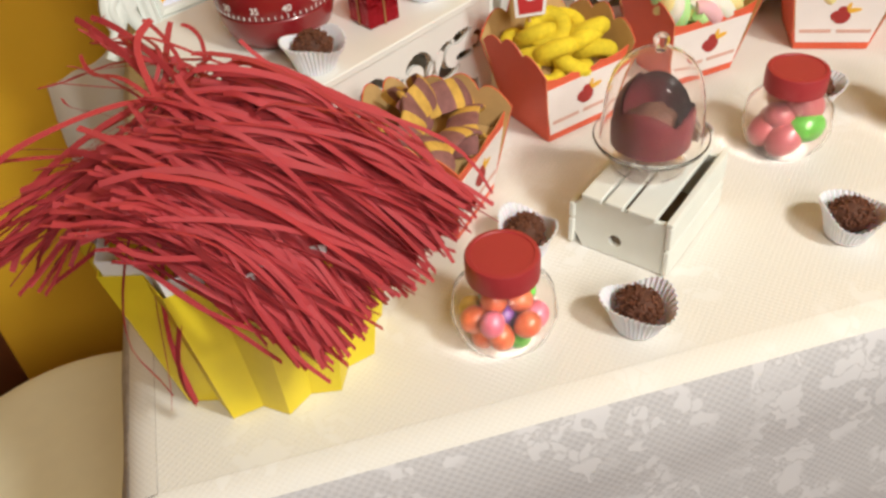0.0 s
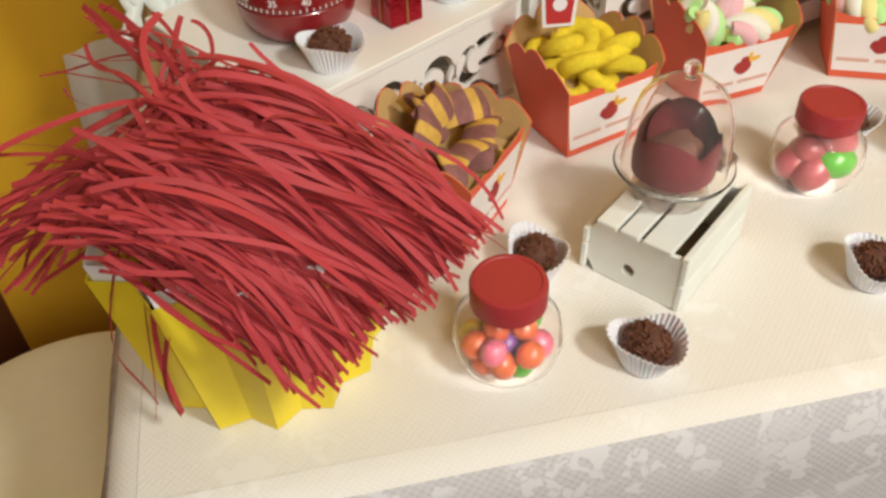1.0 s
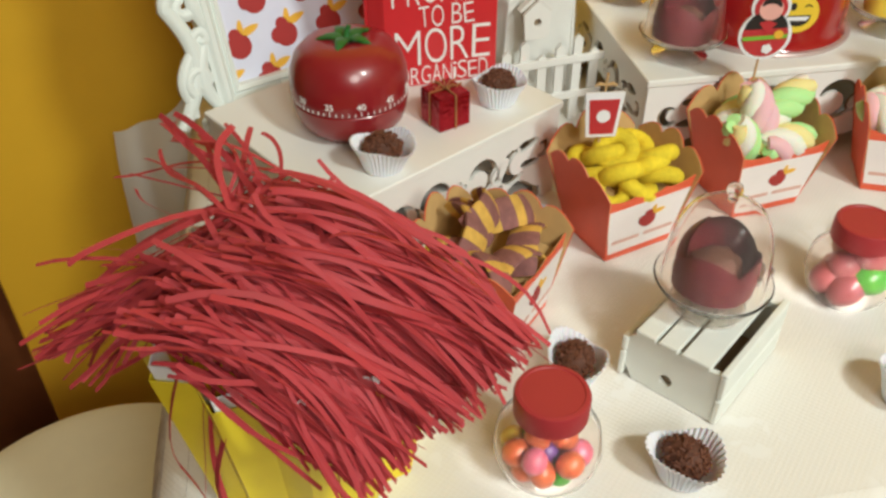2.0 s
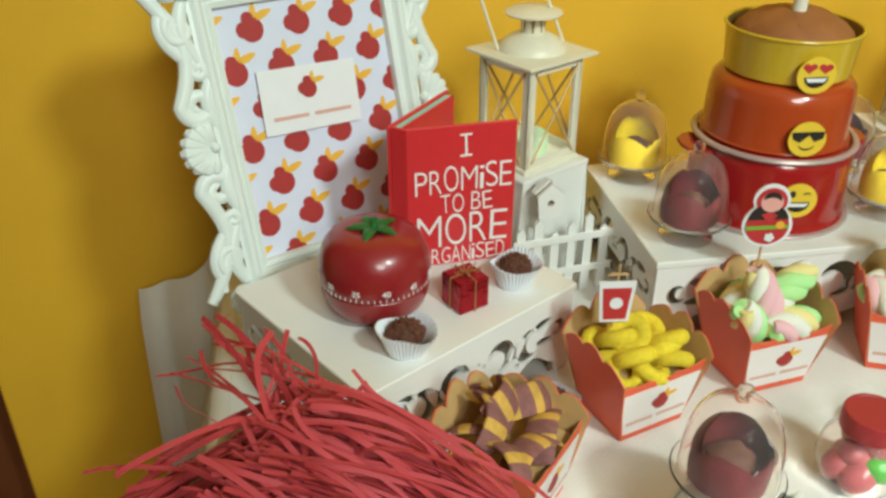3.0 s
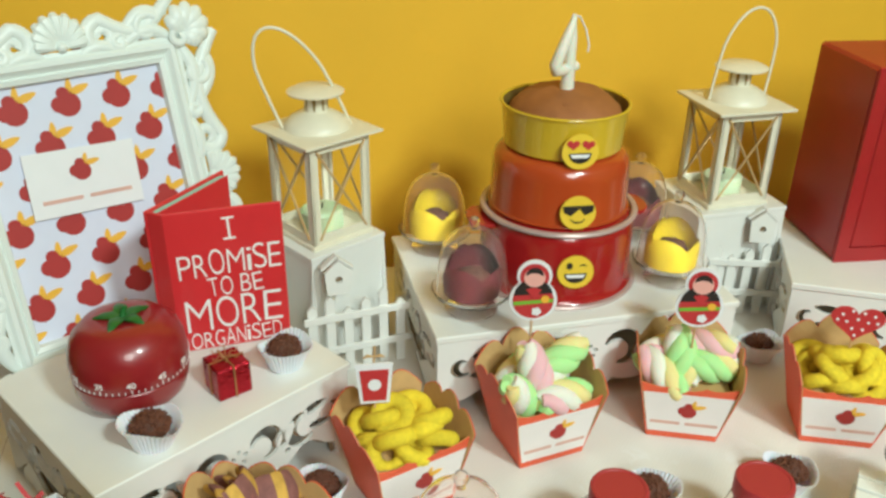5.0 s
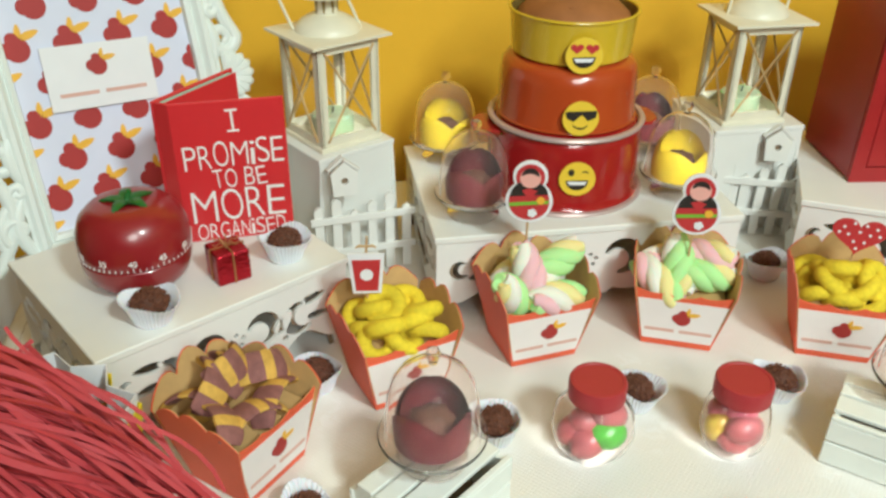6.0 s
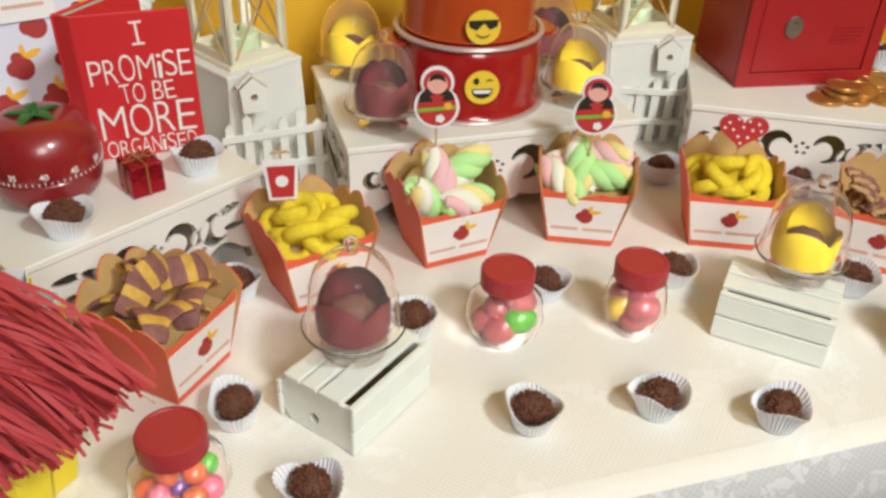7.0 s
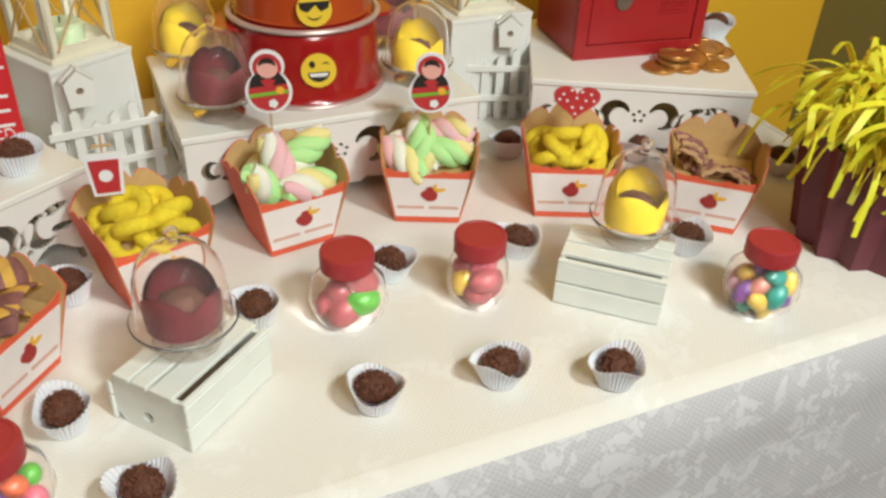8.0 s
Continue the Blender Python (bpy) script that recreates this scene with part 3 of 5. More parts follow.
def lantern(cx, cy, z, rz, lean, label):
    root = thing("lantern", (cx, cy, z), label, "lantern", rz, "cream lanterns")
    b, h, r = 0.0320, 0.099, 0.0412
    part("base", Geo().box(-b - 0.002, b + 0.002, -b - 0.002, b + 0.002, 0, 0.005, 0.001), LANTERN, root)
    for i in range(4):
        turn = Matrix.Rotation(radians(90 * i), 4, "Z")
        side = part("side_frame", Geo().plate([[(-b, 0.005), (b, 0.005), (b, h), (-b, h)], [(-b + 0.008, 0.013), (b - 0.008, 0.013), (b - 0.008, h - 0.009), (-b + 0.008, h - 0.009)]], 0.003, turn @ Matrix.Translation((0, -b + 0.003, 0)) @ STAND_UP), LANTERN, root)
        for sg in (-1, 1):
            part("cross_rod", Geo().sweep([turn @ Vector((-sg * (b - 0.006), -b - 0.0012, 0.010)), turn @ Vector((sg * (b - 0.006), -b - 0.0012, h - 0.006))], 0.0011, 8), ROD, side, "thin tan cross rod")
        part("pane", Geo().box(-b + 0.0075, b - 0.0075, -b + 0.001, -b + 0.002, 0.0125, h - 0.0085, 0, turn), PANE, side, "clear glass pane", shadow=False)
    part("roof", Geo().lathe([(r * 1.414, h), (r * 1.414, h + 0.0022), (r * 1.30, h + 0.0032), (0.02, h + 0.004)], 4, Matrix.Rotation(radians(45), 4, "Z")), LANTERN, root, angle=20)
    part("dome", Geo().lathe([(0.030, h + 0.0030), (0.029, h + 0.007), (0.024, h + 0.012), (0.016, h + 0.0165), (0.0105, h + 0.018), (0.0100, h + 0.034), (0, h + 0.034)], 40), LANTERN, root)
    part("vent", Geo().lathe([(0.0107, h + 0.0195), (0.0107, h + 0.0325)], 8), TIN_IN, root)
    part("cap", Geo().lathe([(0.006, h + 0.0330), (0.0245, h + 0.0340), (0.0252, h + 0.0355), (0.019, h + 0.0385), (0, h + 0.0395)], 40), LANTERN, root)
    ux, uy = math.cos(radians(-rz)), math.sin(radians(-rz))
    path = []
    for i in range(25):
        a = math.pi * i / 24
        x, zz = 0.030 * math.cos(a), 0.032 * min(1, math.sin(a) * 3) + 0.056 * math.sin(a)
        path.append((x * ux + lean * zz * ux, x * uy + lean * zz * uy, h + 0.003 + zz))
    part("handle", Geo().sweep(path, 0.0014, 8), LANTERN, root, "thin cream wire handle")
    candle = thing("candle", (cx, cy, z + 0.005), "pale green candle inside a lantern", "candle")
    part("wax", Geo().lathe([(0, 0), (0.019, 0), (0.0195, 0.002), (0.0195, 0.017), (0.017, 0.019), (0.004, 0.018), (0, 0.018)], 28), GREEN_WAX, candle)
    part("wick", Geo().sweep([(0, 0, 0.017), (0.001, 0, 0.024)], 0.0007, 6), BLACK, candle)


lantern(0.247, 0.742, TOP + RISE, 29.6, -0.40, "cream metal lantern with crossed rods on a white box")
lantern(0.657, 0.737, TOP + RISE + 0.002, 1.5, 0.10, "cream metal lantern with crossed rods on a white box")

# ---- picture in an ornate frame ----


def spiral(cx, cz, r0, r1, a0, a1, n=22):
    return [(cx + (r0 + (r1 - r0) * i / n) * math.cos(radians(a0 + (a1 - a0) * i / n)), cz + (r0 + (r1 - r0) * i / n) * math.sin(radians(a0 + (a1 - a0) * i / n))) for i in range(n + 1)]


def fruit(g_red, g_yel, m, s=1.0):
    """A small two-lobed berry with two leaves."""
    t = 0.0004
    g_red.plate([circle(0, 0, 0.0078 * s, 18)], t, m)
    g_red.plate([circle(-0.0052 * s, 0.0012 * s, 0.0052 * s, 14)], t, m @ Matrix.Translation((0, 0, 0.0001)))
    g_red.plate([circle(-0.0008 * s, 0.0072 * s, 0.0042 * s, 12)], t, m @ Matrix.Translation((0, 0, 0.0002)))
    g_yel.plate([petal(0.003 * s, 0.006 * s, 0.0095 * s, 0.0045 * s, radians(75))], t, m)
    g_yel.plate([petal(0.004 * s, 0.006 * s, 0.0125 * s, 0.0055 * s, radians(10))], t, m)


def picture():
    w, h = 0.0792, 0.1063      # half opening
    root = thing("picture_frame", (0, 0, 0), "ornate white resin frame with a berry pattern print", "picture frame")
    root.matrix_world = pose(0.0006, 0.6620, 0.815, 0, 0, 25.9) @ pose(0, 0, 0, -15.0) @ Matrix.Translation((w, 0, h)) @ STAND_UP
    # local: x along the picture, y up it, z towards the viewer
    prof = [(-0.004, 0.001), (-0.003, 0.006), (0.001, 0.0075), (0.0025, 0.0055), (0.005, 0.0075), (0.0075, 0.0105), (0.011, 0.011), (0.014, 0.0085), (0.017, 0.008), (0.017, -0.006), (-0.004, -0.006)]
    vs, k = [], len(prof)
    for sx, sy in ((-1, -1), (1, -1), (1, 1), (-1, 1)):
        vs += [(sx * (w + o), sy * (h + o), z) for o, z in prof]
    part("moulding", Geo().add(vs, [(i * k + j, i * k + (j + 1) % k, ((i + 1) % 4) * k + (j + 1) % k, ((i + 1) % 4) * k + j) for i in range(4) for j in range(k)]), RESIN, root, angle=25)

    def orn(points, r0, r1, zc, flat=0.8):
        n = len(points)
        rad = [r1 + (r0 - r1) * math.sin(math.pi * min(1, 0.12 + 0.88 * (1 - i / (n - 1)))) for i in range(n)]
        return [(x, y, zc) for x, y in points], rad, flat

    def shell(g, cx, cy, ang, size):
        for i in range(9):
            a = radians(ang - 80 + 20 * i)
            ln = size * (0.75 + 0.25 * math.cos(radians(-80 + 20 * i)))
            p = [(cx + ln * u * math.cos(a), cy + ln * u * math.sin(a), 0.006 + 0.004 * math.sin(u * 3)) for u in (0.05, 0.3, 0.6, 0.85, 1.0)]
            g.sweep(p, [0.0018, 0.0032, 0.0046, 0.0052, 0.0024], 8, 0.9, up=(0, 0, 1))
        g.ball(0.0045, Matrix.Translation((cx, cy, 0.010)), 10)

    def side(length, outer, name, turn):
        """One side: a shell in the middle and scrolls to both ends; x along, y outwards."""
        g = Geo()
        shell(g, 0, outer + 0.006, 90, 0.027)
        for s in (-1, 1):
            def fl(points):
                return [(s * x, outer - 0.004 + y * 0.98) for x, y in points]
            L = length
            curl = spiral(0.034, 0.015, 0.0025, 0.0135, 560, 90, 26)
            strap = [(0.034 + (L - 0.030) * u, 0.0285 - 0.021 * math.sin(min(1, u * 1.5) * math.pi / 2) + 0.034 * u ** 2.2) for u in (i / 20 for i in range(1, 21))]
            path = fl(curl + strap)
            g.sweep([(x, y, 0.005) for x, y in path], [0.0034 + 0.0028 * min(1, i / 20) * (1 if i < 40 else 1 - (i - 40) / 14) for i in range(len(path))], 10, 0.9)
            bow = fl([(L * (0.44 + 0.54 * u), 0.004 + 0.027 * math.sin(min(1.0, u * 1.25) * math.pi * 0.62) ** 1.3) for u in (i / 16 for i in range(17))])
            g.sweep([(x, y, 0.0055) for x, y in bow], [0.0032 + 0.0022 * math.sin(math.pi * i / 16) for i in range(17)], 10, 0.85)
            leafy = [(L * 0.50 + L * 0.46 * u, 0.003 + 0.012 * math.sin(u * 2.8)) for u in (i / 14 for i in range(15))]
            g.sweep(*orn(fl(leafy), 0.0062, 0.0028, 0.006)[:2], 10, 0.9)
            g.sweep(*orn(fl(spiral(L * 0.50, 0.008, 0.0075, 0.0015, 20, 420)), 0.0040, 0.0026, 0.007)[:2], 10, 0.9)
            mid = fl(spiral(L * 0.76, 0.017, 0.0020, 0.0120, 470, 40, 22))
            g.sweep([(x, y, 0.008) for x, y in mid], [0.0026 + 0.0016 * i / len(mid) for i in range(len(mid))], 10, 0.9)
            low = [(0.012 + L * 0.34 * u, 0.001 + 0.006 * math.sin(u * 3.1)) for u in (i / 10 for i in range(11))]
            g.sweep(*orn(fl(low), 0.0058, 0.0030, 0.006)[:2], 10, 0.9)
        part(name, Geo().add(g.v, g.f, turn), RESIN, root, "pierced scrollwork with a shell")

    o = 0.014
    side(w + o, h + o, "scrollwork", Matrix.Identity(4))
    side(w + o, h + o - 0.006, "scrollwork", Matrix.Rotation(math.pi, 4, "Z"))
    side(h + o, w + o, "scrollwork", Matrix.Rotation(math.pi / 2, 4, "Z"))
    side(h + o, w + o, "scrollwork", Matrix.Rotation(-math.pi / 2, 4, "Z"))
    for sx, sy, a in ((-1, 1, 135), (1, 1, 45), (1, -1, -45), (-1, -1, 225)):
        g = Geo()
        cx, cy = sx * (w + 0.020), sy * (h + 0.018)
        for i in range(7):
            b = radians(a - 66 + 22 * i)
            ln = 0.0285 - 0.0012 * abs(i - 3) ** 2
            if sy < 0:
                ln *= 0.66
            curl = 0.005 * (i - 3) / 3
            pts = [(cx + ln * u * math.cos(b) - curl * u * u * math.sin(b), cy + ln * u * math.sin(b) + curl * u * u * math.cos(b), 0.007 + 0.006 * math.sin(u * 2.6)) for u in (0, 0.25, 0.5, 0.75, 0.92, 1.0)]
            g.sweep(pts, [0.0058, 0.0072, 0.0074, 0.0066, 0.0046, 0.0020], 10, 0.62, up=(0, 0, 1))
        g.sweep(*orn([(px, py) for px, py in spiral(cx - sx * 0.003, cy - sy * 0.003, 0.0085, 0.0015, a, a + 400)], 0.0036, 0.0024, 0.0120)[:2], 8, 0.9)
        part("corner_leaf", g, RESIN, root, "carved acanthus corner")
    back = part("print", Geo().box(-w - 0.003, w + 0.003, -h - 0.003, h + 0.003, -0.004, -0.001, 0), PRINT, root, "lavender-white paper with red berries and yellow leaves")
    for r in range(-1, 7):
        for c in range(-1, 6):
            x, y = -w + 0.0355 + 0.0412 * (c - 1) + (0.0206 if r % 2 else 0), -h + 0.1918 - 0.0316 * r
            if abs(x) < w + 0.010 and abs(y) < h + 0.012:
                red, yel = Geo(), Geo()
                fruit(red, yel, Matrix.Translation((x - 0.001, y - 0.003, -0.0009)) @ Matrix.Rotation(radians(8), 4, "Z"), 1.28)
                part("printed_berry", red, FRUIT, back)
                part("printed_leaves", yel, YEL_INK, back)
    CARD = Matrix.Translation((-0.0069, 0.0213, 0.0016)) @ Matrix.Rotation(radians(-2.5), 4, "Z")
    card = part("card", Geo().box(-0.0445, 0.0445, -0.0265, 0.0265, 0, 0.0012, 0, CARD), PAPER, root, "white name card with a berry mark")
    red, yel, ink = Geo(), Geo(), Geo()
    fruit(red, yel, CARD @ Matrix.Translation((-0.001, 0.007, 0.0014)), 0.95)
    name_bars(ink, CARD @ Matrix.Translation((0.0, -0.0155, 0.0014)), 0.072, 0.0085)
    part("berry_mark", red, FRUIT, card)
    part("leaf_mark", yel, YEL_INK, card)
    part("writing", ink, BROWN_INK, card)
    part("easel", Geo().box(-0.02, 0.02, -h - 0.04, 0.03, -0.010, -0.006, 0.0005), KRAFT, root)


def name_bars(g, m, width, height):
    """Two thin bars in place of a name."""
    g.box(-width / 2, -width * 0.06, 0, height * 0.36, 0, 0.0003, 0, m)
    g.box(width * 0.02, width / 2, 0, height * 0.36, 0, 0.0003, 0, m)


picture()

# ---- on the first stand ----


def book():
    root = thing("book", (0.118, 0.610, ST), "red hardback book standing half open with white lettering", "book", 4.6)
    w, h = 0.087, 0.1195
    cover = part("front_cover", Geo().box(0, w, 0, 0.0028, 0, h, 0.0008), RED_BOOK, root)
    lines = (("I", 0.0095, 0.0185, 0.0940, 0.0470), ("PROMiSE", 0.0790, 0.0205, 0.0655, 0.0455), ("TO BE", 0.0430, 0.0155, 0.0475, 0.0480), ("MORE", 0.0770, 0.0265, 0.0180, 0.0450), ("ORGANiSED", 0.0720, 0.0145, 0.0020, 0.0450))
    rr = random.Random(4)
    for words, size, high, z, x in lines:
        g = Geo()
        g.lettering(words, size, high, 0.0004, pose(x, -0.0001, z, 90, 0, 0) @ Matrix.Rotation(radians(1.5), 4, "Z"), rr)
        part("lettering", g, WHITE_INK, cover, "hand-drawn white capitals")
    part("spine", Geo().box(-0.0135, 0.0002, 0.0005, 0.0033, 0, h, 0.0008, Matrix.Rotation(radians(-40), 4, "Z")), RED_BOOK, root)
    sx, sy = -0.0135 * math.cos(radians(-40)), -0.0135 * math.sin(radians(-40))
    bk = pose(sx, sy, 0, 0, 0, 47)
    part("back_cover", Geo().box(0, 0.092, 0, 0.0028, 0, h, 0.0008, bk), RED_BOOK, root)
    part("pages", Geo().box(0.002, 0.086, -0.0065, -0.0004, 0.002, h - 0.002, 0.0004, bk), MINT, root, "mint green page edges")
    part("flyleaf", Geo().box(0.003, 0.087, -0.0078, -0.0067, 0.002, h - 0.001, 0.0002, bk), RED_BOOK, root, "red endpaper")


def tomato():
    root = thing("kitchen_timer", (0.088, 0.562, ST), "glossy red tomato-shaped kitchen timer with green leaf", "timer", 12)
    prof = [(0, 0.0), (0.022, 0.0), (0.030, 0.003), (0.0365, 0.010), (0.0395, 0.019), (0.0405, 0.0265)]
    part("base", Geo().lathe(prof + [(0.0400, 0.0272), (0.0, 0.0272)], 56), TOMATO, root)
    prof = [(0.0, 0.0278), (0.0401, 0.0278), (0.0406, 0.0286), (0.0408, 0.036), (0.0400, 0.046), (0.0365, 0.056), (0.0300, 0.063), (0.0210, 0.0665), (0.012, 0.0665), (0.005, 0.0645), (0, 0.064)]
    lobes = part("dial", Geo().lathe(prof, 60, mod=lambda i, j: 1 + (0.012 * math.cos(i / 60 * 2 * math.pi * 6) if j > 5 else 0)), TOMATO, root)
    g = Geo()
    for i in range(60):
        a = radians(-90 + 6 * (i - 41))
        ln = 0.0034 if i % 5 == 0 else 0.0022
        g.box(-0.0003, 0.0003, -0.0003, 0.0003, 0, ln, 0, Matrix.Translation((0.0408 * math.cos(a), 0.0408 * math.sin(a), 0.0288)) @ Matrix.Rotation(a, 4, "Z"))
    part("minute_marks", g, WHITE_INK, lobes)
    g = Geo()
    for mark in range(0, 60, 5):
        a = radians(-90 + 6 * (mark - 41))
        g.text(str(mark), 0.0062, 0.0003, Matrix.Translation((0.0411 * math.cos(a), 0.0411 * math.sin(a), 0.0335)) @ Matrix.Rotation(a + math.pi / 2, 4, "Z") @ STAND_UP, 0.0001)
    part("numerals", g, WHITE_INK, lobes)
    g = Geo()
    for i in range(5):
        a = radians(20 + 72 * i)
        vs = []
        for u, wd, z in ((0, 0.004, 0.0660), (0.3, 0.0050, 0.0690), (0.6, 0.0036, 0.0690), (0.85, 0.0016, 0.0672), (1.0, 0.0002, 0.0650)):
            for s in (-1, 0, 1):
                r = 0.0215 * u
                vs.append((r * math.cos(a) - s * wd * math.sin(a), r * math.sin(a) + s * wd * math.cos(a), z + (0.0009 if s == 0 else 0)))
        for dz in (0, -0.0012):
            g.add([(x, y, z + dz) for x, y, z in vs], [(j * 3 + q, j * 3 + q + 1, j * 3 + q + 4, j * 3 + q + 3)[:: 1 if dz else -1] for j in range(4) for q in range(2)])
    g.sweep([(0, 0, 0.066), (0.001, 0.001, 0.071), (0.003, 0.001, 0.0745)], [0.0024, 0.0018, 0.0016], 8)
    part("calyx", g, LEAF, root, "green star-shaped leaf")


def gift():
    root = thing("gift_box", (0.154, 0.555, ST), "tiny red foil gift tied with gold cord", "gift", 24)
    s = 0.0130
    part("wrapping", Geo().box(-s, s, -s, s, 0, 0.0260, 0.0012), FOIL, root)
    g = Geo()
    for ang in (0, 90):
        g.sweep([Matrix.Rotation(radians(ang), 4, "Z") @ Vector(p) for p in ((-0.0134, 0, 0.0004), (-0.0134, 0, 0.0265), (0.0134, 0, 0.0265), (0.0134, 0, 0.0004))], 0.0007, 6)
    for a in range(6):
        t = radians(60 * a + 10)
        g.sweep([(0, 0, 0.0262), (0.005 * math.cos(t), 0.005 * math.sin(t), 0.031), (0.0085 * math.cos(t), 0.0085 * math.sin(t), 0.0288), (0.011 * math.cos(t), 0.011 * math.sin(t), 0.0315)], 0.0005, 6)
    part("cord", g, GOLD_CORD, root, "thin gold cord with a bow")


book()
tomato()
gift()

# ---- chocolate sweets in paper cups ----


def cup_meshes(seed):
    rr = random.Random(seed)
    n = 72
    ph, sq = rr.random() * 6, 0.10 + 0.10 * rr.random()

    def mod(i, j):
        a = 2 * math.pi * i / n
        open_ = min(1, j / 4) if j < 6 else min(1, (10 - j) / 4)
        return 1 + (0.035 if i % 2 else -0.035) * (0.4 + 0.6 * open_) + open_ * (sq * math.cos(2 * a + ph) * 0.6 + 0.05 * math.cos(3 * a + ph * 2))
    out = [(0.0120, 0.0), (0.0135, 0.0010), (0.0150, 0.0055), (0.0168, 0.0110), (0.0192, 0.0160), (0.0210, 0.0190)]
    ins = [(0.0205, 0.0191), (0.0187, 0.0161), (0.0163, 0.0111), (0.0145, 0.0056), (0.0128, 0.0016)]
    g = Geo().lathe(out + ins, n, mod=mod)
    cup = Geo().add([(x, y, z + (0.0026 * math.sin(2 * math.atan2(y, x) + ph) + 0.0014 * math.sin(3 * math.atan2(y, x))) * max(0, z - 0.006) / 0.013) for x, y, z in g.v], g.f).mesh("paper_cup", 30)
    bm = bmesh.new()
    bmesh.ops.create_icosphere(bm, subdivisions=3, radius=1)
    for v in bm.verts:
        d = 1 + 0.16 * noise.noise(v.co * 2.2 + Vector((seed, 0, 0))) + 0.10 * noise.noise(v.co * 6 + Vector((0, seed, 0)))
        v.co = Vector((v.co.x * 0.0122 * d, v.co.y * 0.0106 * d, v.co.z * 0.0092 * d + 0.0106))
    ball = Geo().bm(bm).mesh("chocolate_ball", 60)
    g = Geo()
    for i in range(150):
        t, p = rr.random() * 2 * math.pi, math.acos(rr.uniform(-0.1, 1))
        c = Vector((0.0125 * math.sin(p) * math.cos(t), 0.0109 * math.sin(p) * math.sin(t), 0.0106 + 0.0096 * math.cos(p)))
        d = Vector((rr.gauss(0, 1), rr.gauss(0, 1), rr.gauss(0, 0.5))).normalized() * 0.0016
        g.sweep([c - d, c + d], 0.00062, 5)
    return cup, ball, g.mesh("sprinkle_coat", 60)


CUPS = [cup_meshes(s) for s in range(5)]


def sweet(x, y, z, n, rz, tip=0.0, label="chocolate sprinkle sweet in a white pleated paper cup"):
    root = thing("chocolate_sweet", (x, y, z), label, "sweet", rz, "chocolate sweets in paper cups")
    cup, ball, spr = CUPS[n % 5]
    part("paper_cup", cup, CUP, root, "white pleated paper cup")
    for c in root.children:
        c.scale = (0.93, 0.93, 1.06)
    b = part("chocolate_ball", ball, CHOC, root)
    b.location.z, b.scale = 0.0036, (1.04, 1.04, 1.10)
    part("sprinkle_coat", spr, SPRINKLE, b)


for i, (x, y, z) in enumerate(((0.103, 0.502, ST), (0.197, 0.575, ST), (0.201, 0.369, TOP), (0.238, 0.288, TOP), (0.390, 0.316, TOP), (0.479, 0.306, TOP), (0.554, 0.275, TOP),
                               (0.339, 0.431, TOP), (0.452, 0.449, TOP), (0.565, 0.443, TOP), (0.641, 0.606, TOP), (0.767, 0.555, TOP), (0.888, 0.480, TOP), (0.706, 0.394, TOP), (0.214, 0.508, TOP), (0.920, 0.648, ST))):
    sweet(x, y, z, i * 3 + 1, 37 * i % 360)

# ---- sweet boxes ----


def prism(sections):
    """Four-sided rings (x half width, y0, y1, z) from bottom to top."""
    vs, fs = [], []
    for hw, y0, y1, z in sections:
        vs += [(-hw, y0, z), (hw, y0, z), (hw, y1, z), (-hw, y1, z)]
    for k in range(len(sections) - 1):
        for j in range(4):
            fs.append((k * 4 + j, k * 4 + (j + 1) % 4, k * 4 + 4 + (j + 1) % 4, k * 4 + 4 + j))
    return vs, fs


def panel(w0, w1, h, rise, lobes, thick=0.0008):
    """A flared card side with a scalloped upper edge, in x, z."""
    n = lobes * 8
    edge = []
    for i in range(n + 1):
        u = i / n
        bulge = abs(math.sin(u * lobes * math.pi)) ** 0.7
        mid = math.sin(u * math.pi)
        edge.append((w1 / 2 - w1 * u, h + rise * (0.25 * bulge + 0.75 * mid * (0.7 + 0.3 * bulge))))
    return [[(-w0 / 2, 0), (w0 / 2, 0)] + edge]


B_W0, B_W1, B_D0, B_D1, B_H = 0.056, 0.080, 0.050, 0.072, 0.062


def side_matrix(x, y, rz, out):
    """Leans a card panel outwards by out over its height."""
    return Matrix.Translation((x, y, 0)) @ Matrix.Rotation(radians(rz), 4, "Z") @ Matrix.Rotation(math.atan2(out, B_H), 4, "X") @ STAND_UP


